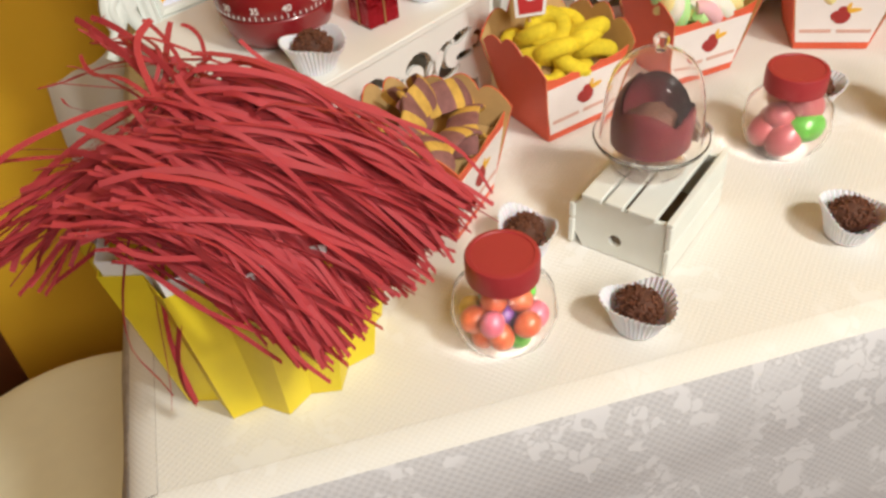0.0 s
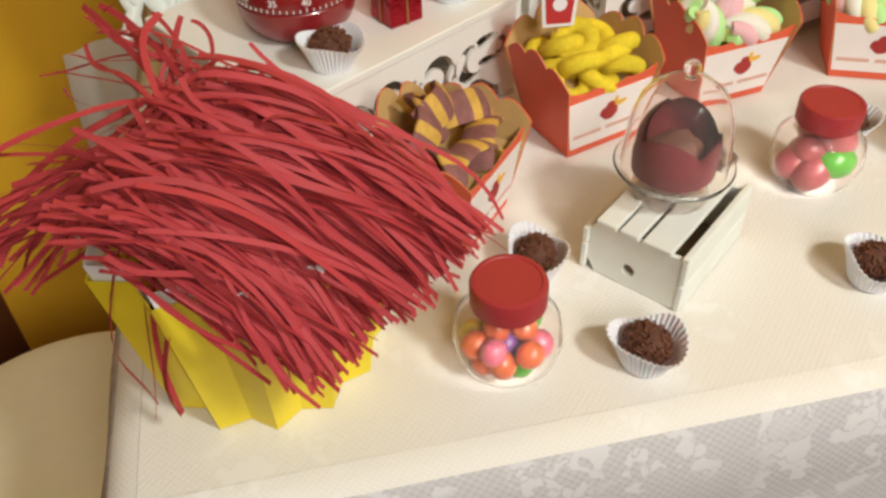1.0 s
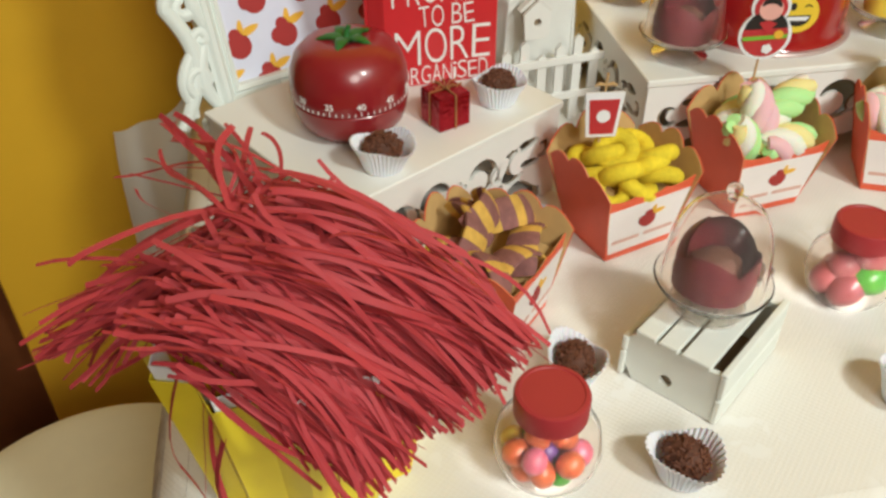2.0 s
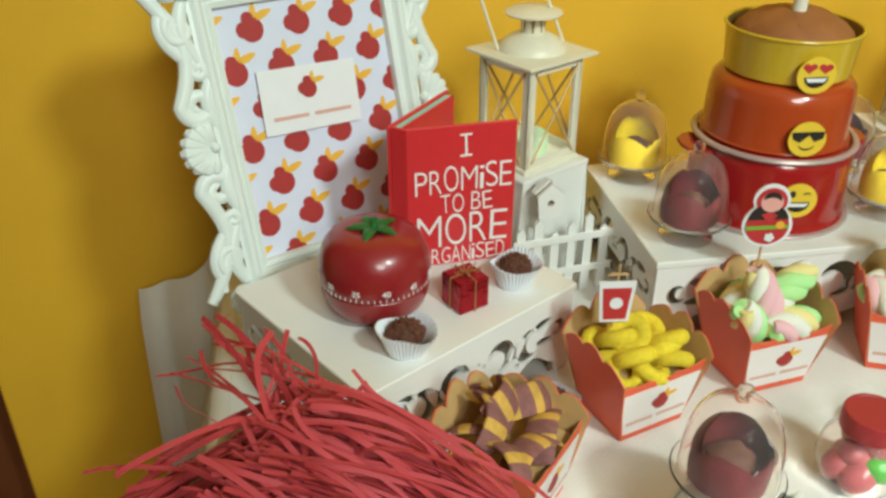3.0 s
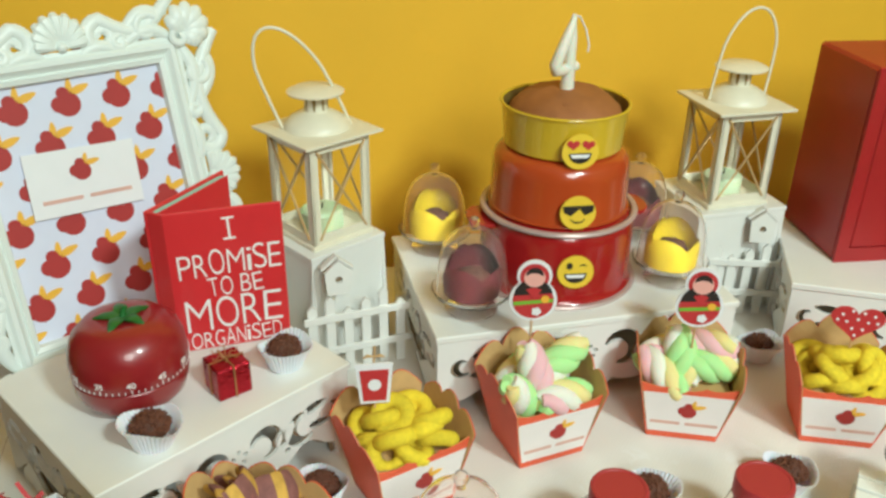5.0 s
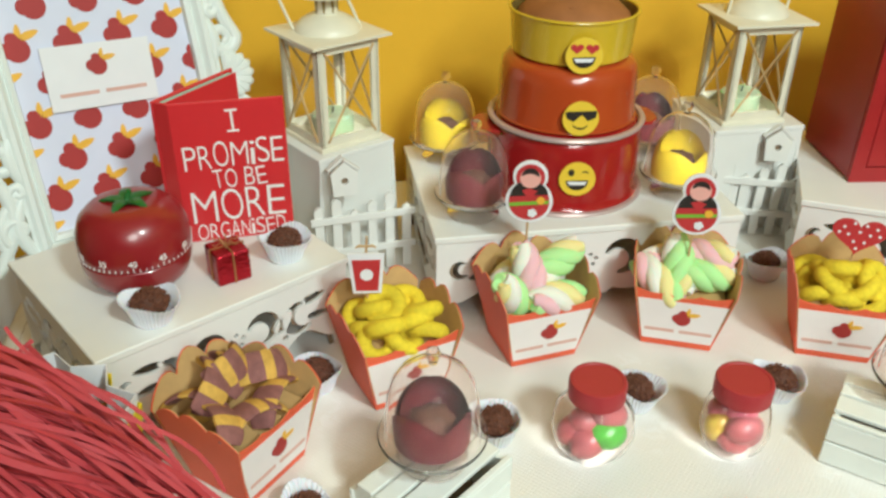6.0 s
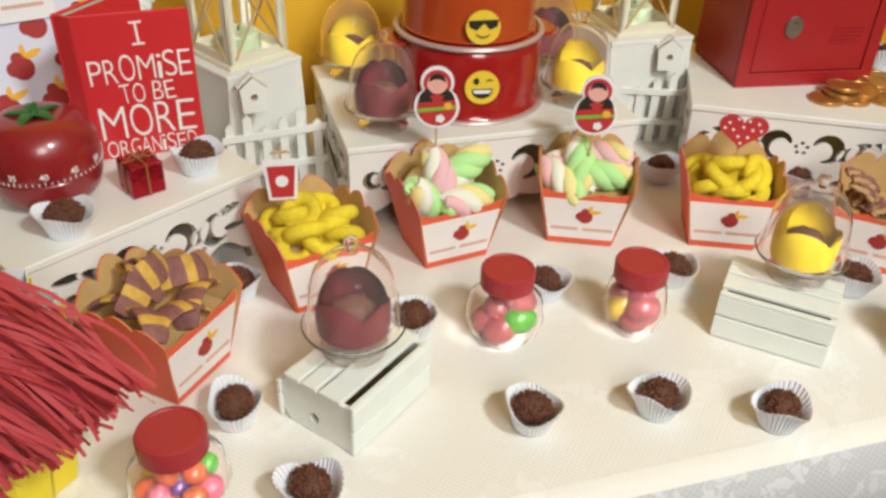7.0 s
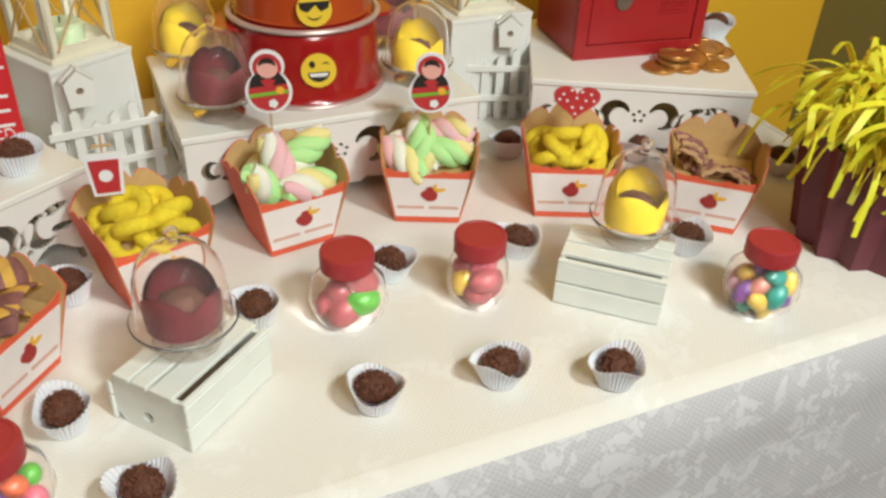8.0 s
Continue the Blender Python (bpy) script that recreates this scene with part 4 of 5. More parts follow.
def sweet_box(x, y, rz, label):
    root = thing("sweet_box", (x, y, TOP), label, "box", rz, "orange sweet boxes")
    fo = 0.006
    bo, so = B_D1 - B_D0 - fo, (B_W1 - B_W0) / 2
    cy = B_D0 / 2
    part("base", Geo().box(-B_W0 / 2, B_W0 / 2, 0, B_D0, 0, 0.001, 0), ORANGE, root)
    m_f = side_matrix(0, 0, 0, fo)
    part("front", Geo().plate(panel(B_W0, B_W1, B_H - 0.004, -0.007, 3), 0.0008, m_f), ORANGE, root, "orange card front with a scalloped edge")
    m_b, m_l, m_r = side_matrix(0, B_D0, 180, bo), side_matrix(-B_W0 / 2, cy, -90, so), side_matrix(B_W0 / 2, cy, 90, so)
    for nm, mm, w0, w1, rise in (("back", m_b, B_W0, B_W1, 0.024), ("side", m_l, B_D0, B_D1, 0.016), ("side", m_r, B_D0, B_D1, 0.016)):
        out = part(nm, Geo().plate(panel(w0, w1, B_H, rise, 3), 0.0006, mm), ORANGE, root)
        part("lining", Geo().plate(panel(w0 - 0.001, w1 - 0.001, B_H - 0.0005, rise, 3), 0.0005, mm @ Matrix.Translation((0, 0, -0.0007))), KRAFT, out, "brown kraft inside")
    part("lining", Geo().plate(panel(B_W0 - 0.001, B_W1 - 0.001, B_H - 0.0045, -0.007, 3), 0.0005, m_f @ Matrix.Translation((0, 0, -0.0007))), KRAFT, root, "brown kraft inside")
    z0, z1 = 0.0065, 0.0475

    def half(z):
        return (B_W0 + (B_W1 - B_W0) * z / B_H) / 2 - 0.0012
    lab = part("label", Geo().plate([[(-half(z0), z0), (half(z0), z0), (half(z1), z1), (-half(z1), z1)]], 0.0004, m_f @ Matrix.Translation((0, 0, 0.001))), LABEL, root, "pale pink paper label with a berry mark")
    red, yel, ink = Geo(), Geo(), Geo()
    fruit(red, yel, m_f @ Matrix.Translation((0.002, 0.030, 0.0015)), 0.82)
    name_bars(ink, m_f @ Matrix.Translation((0, 0.0155, 0.0015)), 0.054, 0.0080)
    part("berry_mark", red, FRUIT, lab)
    part("leaf_mark", yel, YEL_INK, lab)
    part("writing", ink, BROWN_INK, lab)
    part("filling", Geo().add(*prism([(B_W0 / 2 + 0.0005, 0.002, B_D0 - 0.002, 0.004), (B_W1 / 2 - 0.006, -0.001, B_D1 - 0.012, 0.046)])).add([(-B_W1 / 2 + 0.006, -0.001, 0.046), (B_W1 / 2 - 0.006, -0.001, 0.046), (B_W1 / 2 - 0.006, B_D1 - 0.012, 0.046), (-B_W1 / 2 + 0.006, B_D1 - 0.012, 0.046)], [(0, 1, 2, 3)]), KRAFT, root)
    return root


def rings_in(x, y, rz, seed):
    rr = random.Random(seed)
    base = pose(x, y, TOP, 0, 0, rz)
    me = Geo().torus(0.0110, 0.0061, n=24, k=12).mesh("jelly_ring")
    me.materials.append(RING)
    spots = [(-0.019 + 0.019 * i, 0.012 + 0.0185 * j, 0.051) for i in range(3) for j in range(3)]
    spots += [(-0.011, 0.016, 0.0615), (0.011, 0.014, 0.0605), (-0.010, 0.038, 0.062), (0.012, 0.036, 0.064), (0.020, 0.020, 0.0655), (-0.004, 0.030, 0.0690)]
    for px, py, pz in spots:
        ob = new("jelly_ring", me)
        ob.matrix_world = base @ pose(px + rr.gauss(0, 0.0015), py + rr.gauss(0, 0.0015), pz + rr.uniform(-0.001, 0.002), rr.choice((-30, -15, 20, 45)) + rr.uniform(-10, 10), rr.uniform(-35, 35), rr.uniform(0, 360))
        tagged(ob, "yellow sugared jelly ring in a sweet box", "sweet", "yellow jelly rings")


def twist(n_turn, length, r):
    """Four soft strands wound round each other."""
    out = []
    for s in range(4):
        path = []
        for i in range(26):
            u = i / 25
            a = s * math.pi / 2 + n_turn * 2 * math.pi * u
            e = math.sin(math.pi * min(1, max(0, u * 0.9 + 0.05))) ** 0.35
            path.append((length * (u - 0.5), r * 0.55 * e * math.cos(a), r * 0.55 * e * math.sin(a)))
        out.append(Geo().sweep(path, [r * 0.62 * (0.35 + 0.65 * math.sin(math.pi * min(1, 0.06 + 0.88 * i / 25)) ** 0.5) for i in range(26)], 10).mesh("strand", 60))
    return out


TWISTS = twist(0.85, 0.048, 0.0122)


def marshmallows_in(x, y, rz, seed, spots):
    base = pose(x, y, TOP, 0, 0, rz)
    rr = random.Random(seed)
    sets = ((M_GREEN, M_WHITE, M_YELLOW, M_GREEN), (M_PINK, M_WHITE, M_YELLOW, M_PINK), (M_WHITE, M_PINK, M_GREEN, M_YELLOW))
    meshes = {}
    for px, py, pz, a, b, c, k in spots:
        root = tagged(new("marshmallow_twist"), "pastel twisted marshmallow in a sweet box", "sweet", "marshmallow twists")
        root.empty_display_size = 0.01
        root.matrix_world = base @ pose(px, py, pz, a, b, c)
        for s, me in enumerate(TWISTS):
            m2 = meshes.setdefault((s, k), me.copy())
            part("strand", m2, sets[k][s], root)


def belts_in(x, y, rz, mats, spots, banded):
    """Curled ribbed candies; banded ones change colour along their length, the others across it."""
    base = pose(x, y, TOP, 0, 0, rz)
    for px, py, pz, a, b, c, curl in spots:
        root = tagged(new("sour_belt"), "brown and yellow banded sour candy in a sweet box" if banded else "tan striped sour candy in a sweet box", "sweet", "sour belts")
        root.empty_display_size = 0.01
        root.matrix_world = base @ pose(px, py, pz, a, b, c)
        r = (0.027 if banded else 0.021) / max(0.2, abs(curl))
        if banded:
            n = 6
            for k in range(n):
                t0, t1 = ((k + q) / n * 2 - 1 for q in ((-0.02, 1.22) if k % 2 == 0 else (0.20, 1.02)))
                arc = [(r * math.sin(t * curl), 0, r * (math.cos(t * curl) - 1)) for t in (t0, (2 * t0 + t1) / 3, (t0 + 2 * t1) / 3, t1)]
                wid = [0.0108 * (1 - 0.25 * abs(t) ** 4) * f for t, f in ((t0, 0.98), ((2 * t0 + t1) / 3, 1.02), ((t0 + 2 * t1) / 3, 1.02), (t1, 0.98))]
                part("band", Geo().sweep(arc, wid, 12, 0.27, up=(0, 0, 1)), mats[k % 2], root)
        else:
            n = 14
            for k in range(4):
                path = []
                for i in range(n + 1):
                    t = (i / n - 0.5) * 2.0 * curl
                    path.append((r * math.sin(t), 0.0042 * (k - 1.5), r * (math.cos(t) - 1) + 0.0012 * math.sin(i * 1.7 + k * 2)))
                part("stripe", Geo().sweep(path, 0.0029, 6, 0.85, up=(0, 0, 1)), mats[k % 2], root)


BOXES = ((0.182, 0.415, 48.5, "orange card box of brown and yellow sour belts"), (0.283, 0.483, 18, "orange card box of yellow jelly rings"), (0.398, 0.514, 9, "orange card box of pastel marshmallow twists"),
         (0.513, 0.515, -23, "orange card box of pastel marshmallow twists"), (0.635, 0.479, -23, "orange card box of yellow jelly rings"), (0.742, 0.418, -41, "orange card box of tan twisted sour belts"))
for b in BOXES:
    sweet_box(*b)
rings_in(*BOXES[1][:3], 3)
rings_in(*BOXES[4][:3], 8)
marshmallows_in(*BOXES[2][:3], 5, ((-0.024, 0.014, 0.058, 10, 55, 20, 0), (-0.007, 0.022, 0.072, 0, 62, -60, 1), (0.017, 0.026, 0.076, 40, -22, 12, 0), (0.010, 0.006, 0.055, 20, 8, 12, 2), (0.018, 0.040, 0.058, 0, 10, 70, 0), (-0.012, 0.044, 0.058, 0, -10, 30, 2)))
marshmallows_in(*BOXES[3][:3], 6, ((-0.022, 0.012, 0.055, 0, 25, -35, 2), (-0.006, 0.022, 0.066, 10, 50, -70, 0), (0.016, 0.020, 0.060, 60, 4, 10, 0), (0.014, 0.036, 0.070, 40, -12, -20, 1), (-0.016, 0.042, 0.058, 0, 8, 40, 2)))
belts_in(*BOXES[0][:3], (SOUR_B, SOUR_A), ((-0.022, 0.020, 0.068, 35, 10, 75, 1.2), (-0.008, 0.034, 0.080, 50, -10, 40, 1.3), (0.010, 0.034, 0.080, 60, 10, 20, 1.2), (0.022, 0.026, 0.072, 40, 5, -30, 1.1), (-0.008, 0.010, 0.064, -14, 0, -12, 1.0), (0.014, 0.012, 0.063, -18, -4, 18, 1.0),
                                              (-0.018, 0.044, 0.068, 30, 0, 110, 1.1), (0.016, 0.046, 0.070, 50, 5, 60, 1.2)), True)
belts_in(*BOXES[5][:3], (TAN, SOUR_B), ((-0.022, 0.020, 0.070, 30, 62, 60, 1.3), (-0.014, 0.014, 0.066, 50, 50, 30, 1.2), (0.006, 0.008, 0.058, -20, 8, 14, 0.9), (0.018, 0.014, 0.054, 0, -5, -20, 0.9), (-0.006, 0.030, 0.052, 20, 10, 80, 0.8)), False)

# ---- picks in the boxes ----


def pick(name, x, y, z, rz, label, stick):
    root = thing(name, (x, y, z), label, "party pick", rz)
    part("stick", Geo().sweep([(0.0, 0.0012, -stick), (0.0, 0.0012, -0.004)], 0.0009, 6), TOOTHPICK, root, "wooden toothpick")
    return root


def flat(name, loops, thick, off, material, parent, dx=0, dz=0, turn=0.0):
    m = Matrix.Translation((dx, -off, dz)) @ STAND_UP @ Matrix.Rotation(radians(turn), 4, "Z")
    return part(name, Geo().plate(loops, thick, m), material, parent)


def blob(parts, n=40):
    """The outline round a few circles that share the z axis."""
    pts = []
    for i in range(n):
        a = 2 * math.pi * i / n
        best = 0
        for (x, y, r) in parts:
            dx, dy = math.cos(a), math.sin(a)
            b = dx * x + dy * y
            d = b * b - (x * x + y * y - r * r)
            if d > 0:
                best = max(best, b + math.sqrt(d))
        pts.append((best * math.cos(a), best * math.sin(a)))
    return pts


def doll_pick(x, y, z, rz, stick):
    root = pick("doll_pick", x, y, z, rz, "red nesting doll shaped card on a toothpick", stick)
    flat("backing", [blob(((0, -0.008, 0.0185), (0, 0.0135, 0.0135)), 48)], 0.0016, 0, PAPER, root)
    flat("body", [circle(0, -0.008, 0.0160, 28)], 0.0004, 0.0017, RED_INK, root)
    flat("hood", [circle(0, 0.0130, 0.0112, 24)], 0.0004, 0.00185, RED_INK, root)
    flat("shawl", [[p for p in circle(0, -0.004, 0.0150, 28) if p[1] > -0.004] ], 0.0004, 0.0021, BLACK, root)
    flat("bib", [[(-0.006, 0.002), (0.0, -0.006), (0.006, 0.002), (0.0, 0.004)]], 0.0004, 0.0025, RED_INK, root)
    flat("disc", [circle(0, 0.0125, 0.0082, 24)], 0.0004, 0.0025, PINK_INK, root)
    flat("fringe", [crescent(0, 0.0125, 0.0066, 0.0046, 20, 160)], 0.0004, 0.0029, BLACK, root)
    flat("sash", [[(-0.0150, -0.0125), (0.0150, -0.0085), (0.0158, -0.0055), (-0.0158, -0.0095)]], 0.0004, 0.0026, GREEN_INK, root)
    flat("yellow_flower", [circle(0.009, -0.006, 0.0034, 10)], 0.0004, 0.0030, YEL_INK, root)
    flat("white_flower", [blob([(0.0022 * math.cos(radians(72 * k)), 0.0022 * math.sin(radians(72 * k)), 0.0017) for k in range(5)], 40)], 0.0004, 0.0026, PAPER, root, 0.003, -0.0175)


doll_pick(0.389, 0.556, 0.884, -16, 0.052)
doll_pick(0.519, 0.530, 0.876, -22, 0.048)
cupk = pick("drink_pick", 0.256, 0.513, 0.850, -6, "red drink cup shaped card on a toothpick", 0.045)
flat("backing", [[(-0.0135, 0.0155), (0.0135, 0.0155), (0.0105, -0.0185), (-0.0105, -0.0185)]], 0.0016, 0, PAPER, cupk)
flat("cup", [[(-0.0105, 0.0105), (0.0105, 0.0105), (0.0082, -0.0160), (-0.0082, -0.0160)]], 0.0004, 0.0017, RED_INK, cupk)
flat("disc", [circle(0, -0.002, 0.0048, 20)], 0.0004, 0.0022, PAPER, cupk)
part("stick_end", Geo().sweep([(0.0, 0.0012, 0.012), (0.0008, 0.0012, 0.0285)], 0.0009, 6), TOOTHPICK, cupk, "tan stick end with a straw bow")
for sg in (-1, 1):
    part("bow", Geo().sweep([(0.0005, 0.0004, 0.0205), (sg * 0.0045, 0.0, 0.0215), (sg * 0.0075, 0.0, 0.0200)], [0.0008, 0.0014, 0.0006], 6), TOOTHPICK, cupk)
hrt = pick("heart_pick", 0.647, 0.503, 0.853, -28, "red heart card with white dots on a toothpick", 0.045)
heart = [(0.0205 * math.sin(t) ** 3, 0.0175 * (13 * math.cos(t) - 5 * math.cos(2 * t) - 2 * math.cos(3 * t) - math.cos(4 * t)) / 16) for t in (2 * math.pi * i / 40 for i in range(40))][::-1]
flat("heart", [heart], 0.0016, 0, RED_INK, hrt)
for px, pz in ((-0.012, 0.006), (-0.005, 0.010), (0.004, 0.009), (0.012, 0.007), (-0.008, 0.000), (0.0, 0.003), (0.008, 0.001), (-0.003, -0.006), (0.005, -0.006), (0.0, -0.012), (0.015, 0.001), (-0.015, 0.001)):
    flat("dot", [circle(px, pz, 0.0012, 10)], 0.0004, 0.0017, PAPER, hrt)

# ---- tins and cake ----


def tins():
    cx, cy = 0.454, 0.678
    group = "stacked enamel cake tins"
    a = thing("cake_tin", (cx, cy, ST), "glossy red enamel cake tin standing upside down", "cake tin", 0, group)
    part("body", Geo().lathe([(0.0, 0.0705), (0.058, 0.0705), (0.0635, 0.0685), (0.0672, 0.0635), (0.0688, 0.0560), (0.0690, 0.012), (0.0705, 0.005), (0.0725, 0.0030)], 72, close=False), E_RED, a)
    part("lower_rim", Geo().lathe([(0.0710, 0.0), (0.0750, 0.0), (0.0760, 0.0018), (0.0750, 0.0036), (0.0715, 0.0038)], 72), TIN_RIM, a, "pale metal rim")
    part("upper_rim", Geo().torus(0.0680, 0.0030, Matrix.Translation((0, 0, 0.0690)) @ Matrix.Diagonal((1, 1, 0.8, 1)), 64, 8), TIN_RIM, a, "pale metal rim")
    for s in (-1, 1):
        tab = [(0.0, -0.022), (0.010, -0.020), (0.017, -0.012), (0.019, 0), (0.017, 0.012), (0.010, 0.020), (0.0, 0.022)]
        part("handle", Geo().plate([tab[::1]], 0.004, pose(s * 0.066, 0, 0.060, 0, 0, 0 if s > 0 else 180), 0.001), E_RED, a)
    b = thing("cake_tin", (cx, cy + 0.002, ST + 0.0710), "glossy orange enamel cake tin standing upside down", "cake tin", 0, group)
    part("body", Geo().lathe([(0.0, 0.055), (0.046, 0.055), (0.054, 0.0530), (0.0590, 0.0475), (0.0605, 0.038), (0.0612, 0.004), (0.0622, 0.0012), (0.0622, 0.0)], 72, close=False), E_ORANGE, b)
    part("lower_rim", Geo().torus(0.0622, 0.0012, Matrix.Translation((0, 0, 0.0014)), 64, 8), E_ORANGE, b)
    c = thing("cake_tin", (cx, cy + 0.002, ST + 0.1262), "yellow cake tin filled with a brown sponge cake", "cake tin", 0, group)
    part("body", Geo().lathe([(0.0, 0.0), (0.049, 0.0), (0.0515, 0.002), (0.0545, 0.0365), (0.0550, 0.038), (0.0537, 0.037), (0.0505, 0.003), (0.0, 0.0025)], 72, close=False), E_YELLOW, c)
    part("inner_wall", Geo().lathe([(0.0535, 0.0368), (0.0502, 0.006)], 72, close=False), TIN_IN, c, "brownish gold inside")
    part("rim", Geo().torus(0.0548, 0.0014, Matrix.Translation((0, 0, 0.0375)), 72, 8), E_YELLOW, c)
    cake = thing("cake", (cx, cy + 0.002, ST + 0.1290), "domed brown sponge cake in a yellow tin", "cake")
    g = Geo().lathe([(0.0, 0.0), (0.0495, 0.0), (0.0495, 0.026), (0.0470, 0.032), (0.040, 0.0385), (0.030, 0.0440), (0.018, 0.0475), (0.008, 0.0488), (0, 0.049)], 64)
    part("sponge", Geo().add([(x, y, z + 0.0016 * noise.noise(Vector((x * 60, y * 60, 2))) * (z > 0.02)) for x, y, z in g.v], g.f), CAKE, cake)
    part("dimple", Geo().torus(0.0022, 0.0010, pose(-0.012, -0.030, 0.0420, 25, 0, 0), 14, 6), CAKE, cake)
    four = thing("candle", (cx - 0.008, cy - 0.008, ST + 0.1745), "white glittery numeral candle with a bent wick", "candle", 22)
    g = Geo().sweep([(0.008, 0, 0.062), (0.003, 0, 0.050), (-0.004, 0, 0.036), (-0.010, 0, 0.024), (-0.009, 0, 0.020), (0.0, 0, 0.019), (0.014, 0, 0.021)], [0.002, 0.0042, 0.0048, 0.0052, 0.0052, 0.0050, 0.0040], 12)
    g.sweep([(0.007, 0, 0.060), (0.007, 0, 0.045), (0.006, 0, 0.024), (0.005, 0, 0.006), (0.005, 0, -0.010)], [0.002, 0.0040, 0.0048, 0.0060, 0.0058], 12)
    part("numeral", g, WAX, four, "white figure four with glitter", angle=60)
    part("wick", Geo().sweep([(0.004, 0, 0.056), (0.006, 0, 0.064), (0.014, 0, 0.061), (0.022, 0, 0.050), (0.027, 0, 0.036), (0.026, 0, 0.031)], 0.0008, 6), CUP, four)
    # smiling stickers
    for z, r, out, kind in ((0.866, 0.0155, 0.0698, 0), (0.918, 0.0150, 0.0624, 1), (0.969, 0.0150, 0.0548, 2)):
        root = thing("sticker", (cx - 0.004 - out * 0.06, cy - out, z), ("round yellow winking smiley disc on the red tin", "round yellow smiley disc with dark glasses on the orange tin", "round yellow smiley disc with heart eyes on the yellow tin")[kind], "sticker", -12, "smiley discs")
        flat("disc", [circle(0, 0, r, 36)], 0.0016, 0, EMO, root)
        k = r / 0.0155
        if kind == 1:
            flat("glasses", [[(-0.0135 * k, 0.0060), (0.0135 * k, 0.0075), (0.0125 * k, 0.0015), (0.006 * k, -0.0015), (0.001, 0.0042), (-0.006 * k, -0.0025), (-0.012 * k, 0.0005)]], 0.0004, 0.0018, BLACK, root)
            flat("mouth", [crescent(0, -0.001, 0.0075, 0.0014, 215, 325)], 0.0004, 0.0018, BLACK, root)
        else:
            flat("mouth", [[(-0.0095 * k, -0.0015)] + [(0.0095 * k * math.cos(t), -0.0015 - 0.0085 * k * math.sin(t)) for t in (math.pi - math.pi * i / 14 for i in range(1, 14))] + [(0.0095 * k, -0.0005)]], 0.0004, 0.0018, BLACK, root)
            flat("teeth", [[(-0.0085 * k, -0.0022), (-0.0065 * k, -0.0052), (0.0065 * k, -0.0048), (0.0085 * k, -0.0016)]], 0.0004, 0.0022, PAPER, root)
            if kind == 0:
                flat("eye", [circle(-0.0055, 0.0062, 0.0026, 16, 1.2)], 0.0004, 0.0018, BLACK, root)
                flat("eye", [crescent(0.0062, 0.0035, 0.0040, 0.0012, 40, 140)], 0.0004, 0.0018, BLACK, root)
            else:
                for s in (-1, 1):
                    flat("eye", [[(x * 0.26 + s * 0.0062, y * 0.26 + 0.0062) for x, y in heart]], 0.0004, 0.0018, RED_INK, root)


tins()

# ---- clear domes with sweets ----


def dome_meshes():
    out = Geo()
    wall = [(0.0306, 0.0200), (0.0302, 0.0300), (0.0294, 0.0420), (0.0280, 0.0520), (0.0252, 0.0615), (0.0205, 0.0690), (0.0140, 0.0740), (0.0070, 0.0765)]
    knob = [(0.0030, 0.0772), (0.0026, 0.0795), (0.0042, 0.0818), (0.0047, 0.0842), (0.0038, 0.0866), (0.0, 0.0876)]
    out.lathe(wall + knob + [(0.0, 0.0758)] + [(r - 0.0009, z - 0.0008) for r, z in wall[::-1]], 48, close=False)
    up = [(0.0225, 0.0), (0.0228, 0.0012), (0.0150, 0.0032), (0.0098, 0.0060), (0.0092, 0.0105), (0.0130, 0.0140), (0.0280, 0.0166), (0.0334, 0.0185), (0.0348, 0.0215)]
    base = Geo().lathe(up + [(r - 0.0009, z + 0.0008) for r, z in up[::-1]] + [(0.0225, 0.0)], 48, close=False)
    return out.mesh("dome", 50), base.mesh("saucer", 50)


DOME, SAUCER = dome_meshes()


def sweet_dome(x, y, z, colour, rz, label):
    root = thing("dome_cup", (x, y, z), label, "dessert cup", rz, "clear domed cups")
    part("saucer", SAUCER, CLEAR, root, "clear plastic foot")
    part("cover", DOME, CLEAR, root, "clear plastic dome with a knob", shadow=False)
    sw = thing("petal_sweet", (x, y, z + 0.0182), "tulip-shaped sweet with folded petals under a clear dome", "sweet", rz)
    g = Geo()
    for k, (a0, half, tall) in enumerate(((55, 62, 0.039), (125, 62, 0.040), (-42, 55, 0.0255), (-134, 57, 0.029))):
        vs, n, r = [], 12, 8
        for i in range(n + 1):
            u = i / n * 2 - 1
            for j in range(r + 1):
                w = j / r
                hgt = tall * w * (1 - 0.42 * abs(u) ** 2.2)
                rad = 0.0222 + 0.0012 * math.sin(hgt / 0.042 * 3.0) - 0.0130 * (hgt / 0.042) ** 4
                ang = radians(a0 - rz + half * u)
                vs.append(((rad + 0.0007 * k) * math.cos(ang), (rad + 0.0007 * k) * math.sin(ang), hgt))
        f = [(i * (r + 1) + j, (i + 1) * (r + 1) + j, (i + 1) * (r + 1) + j + 1, i * (r + 1) + j + 1) for i in range(n) for j in range(r)]
        g.add(vs, f)
        g.add([(x2 * 0.93, y2 * 0.93, z2) for x2, y2, z2 in vs], [q[::-1] for q in f])
    part("petals", g, colour, sw)
    bm = bmesh.new()
    bmesh.ops.create_icosphere(bm, subdivisions=3, radius=1)
    for v in bm.verts:
        s = 1 + 0.18 * noise.noise(v.co * 3)
        v.co = Vector((v.co.x * 0.0150 * s, v.co.y * 0.0150 * s, 0.0110 + v.co.z * 0.0115 * s))
    part("filling", Geo().bm(bm), CHOC, sw, "chocolate filling")


# ---- small crates ----


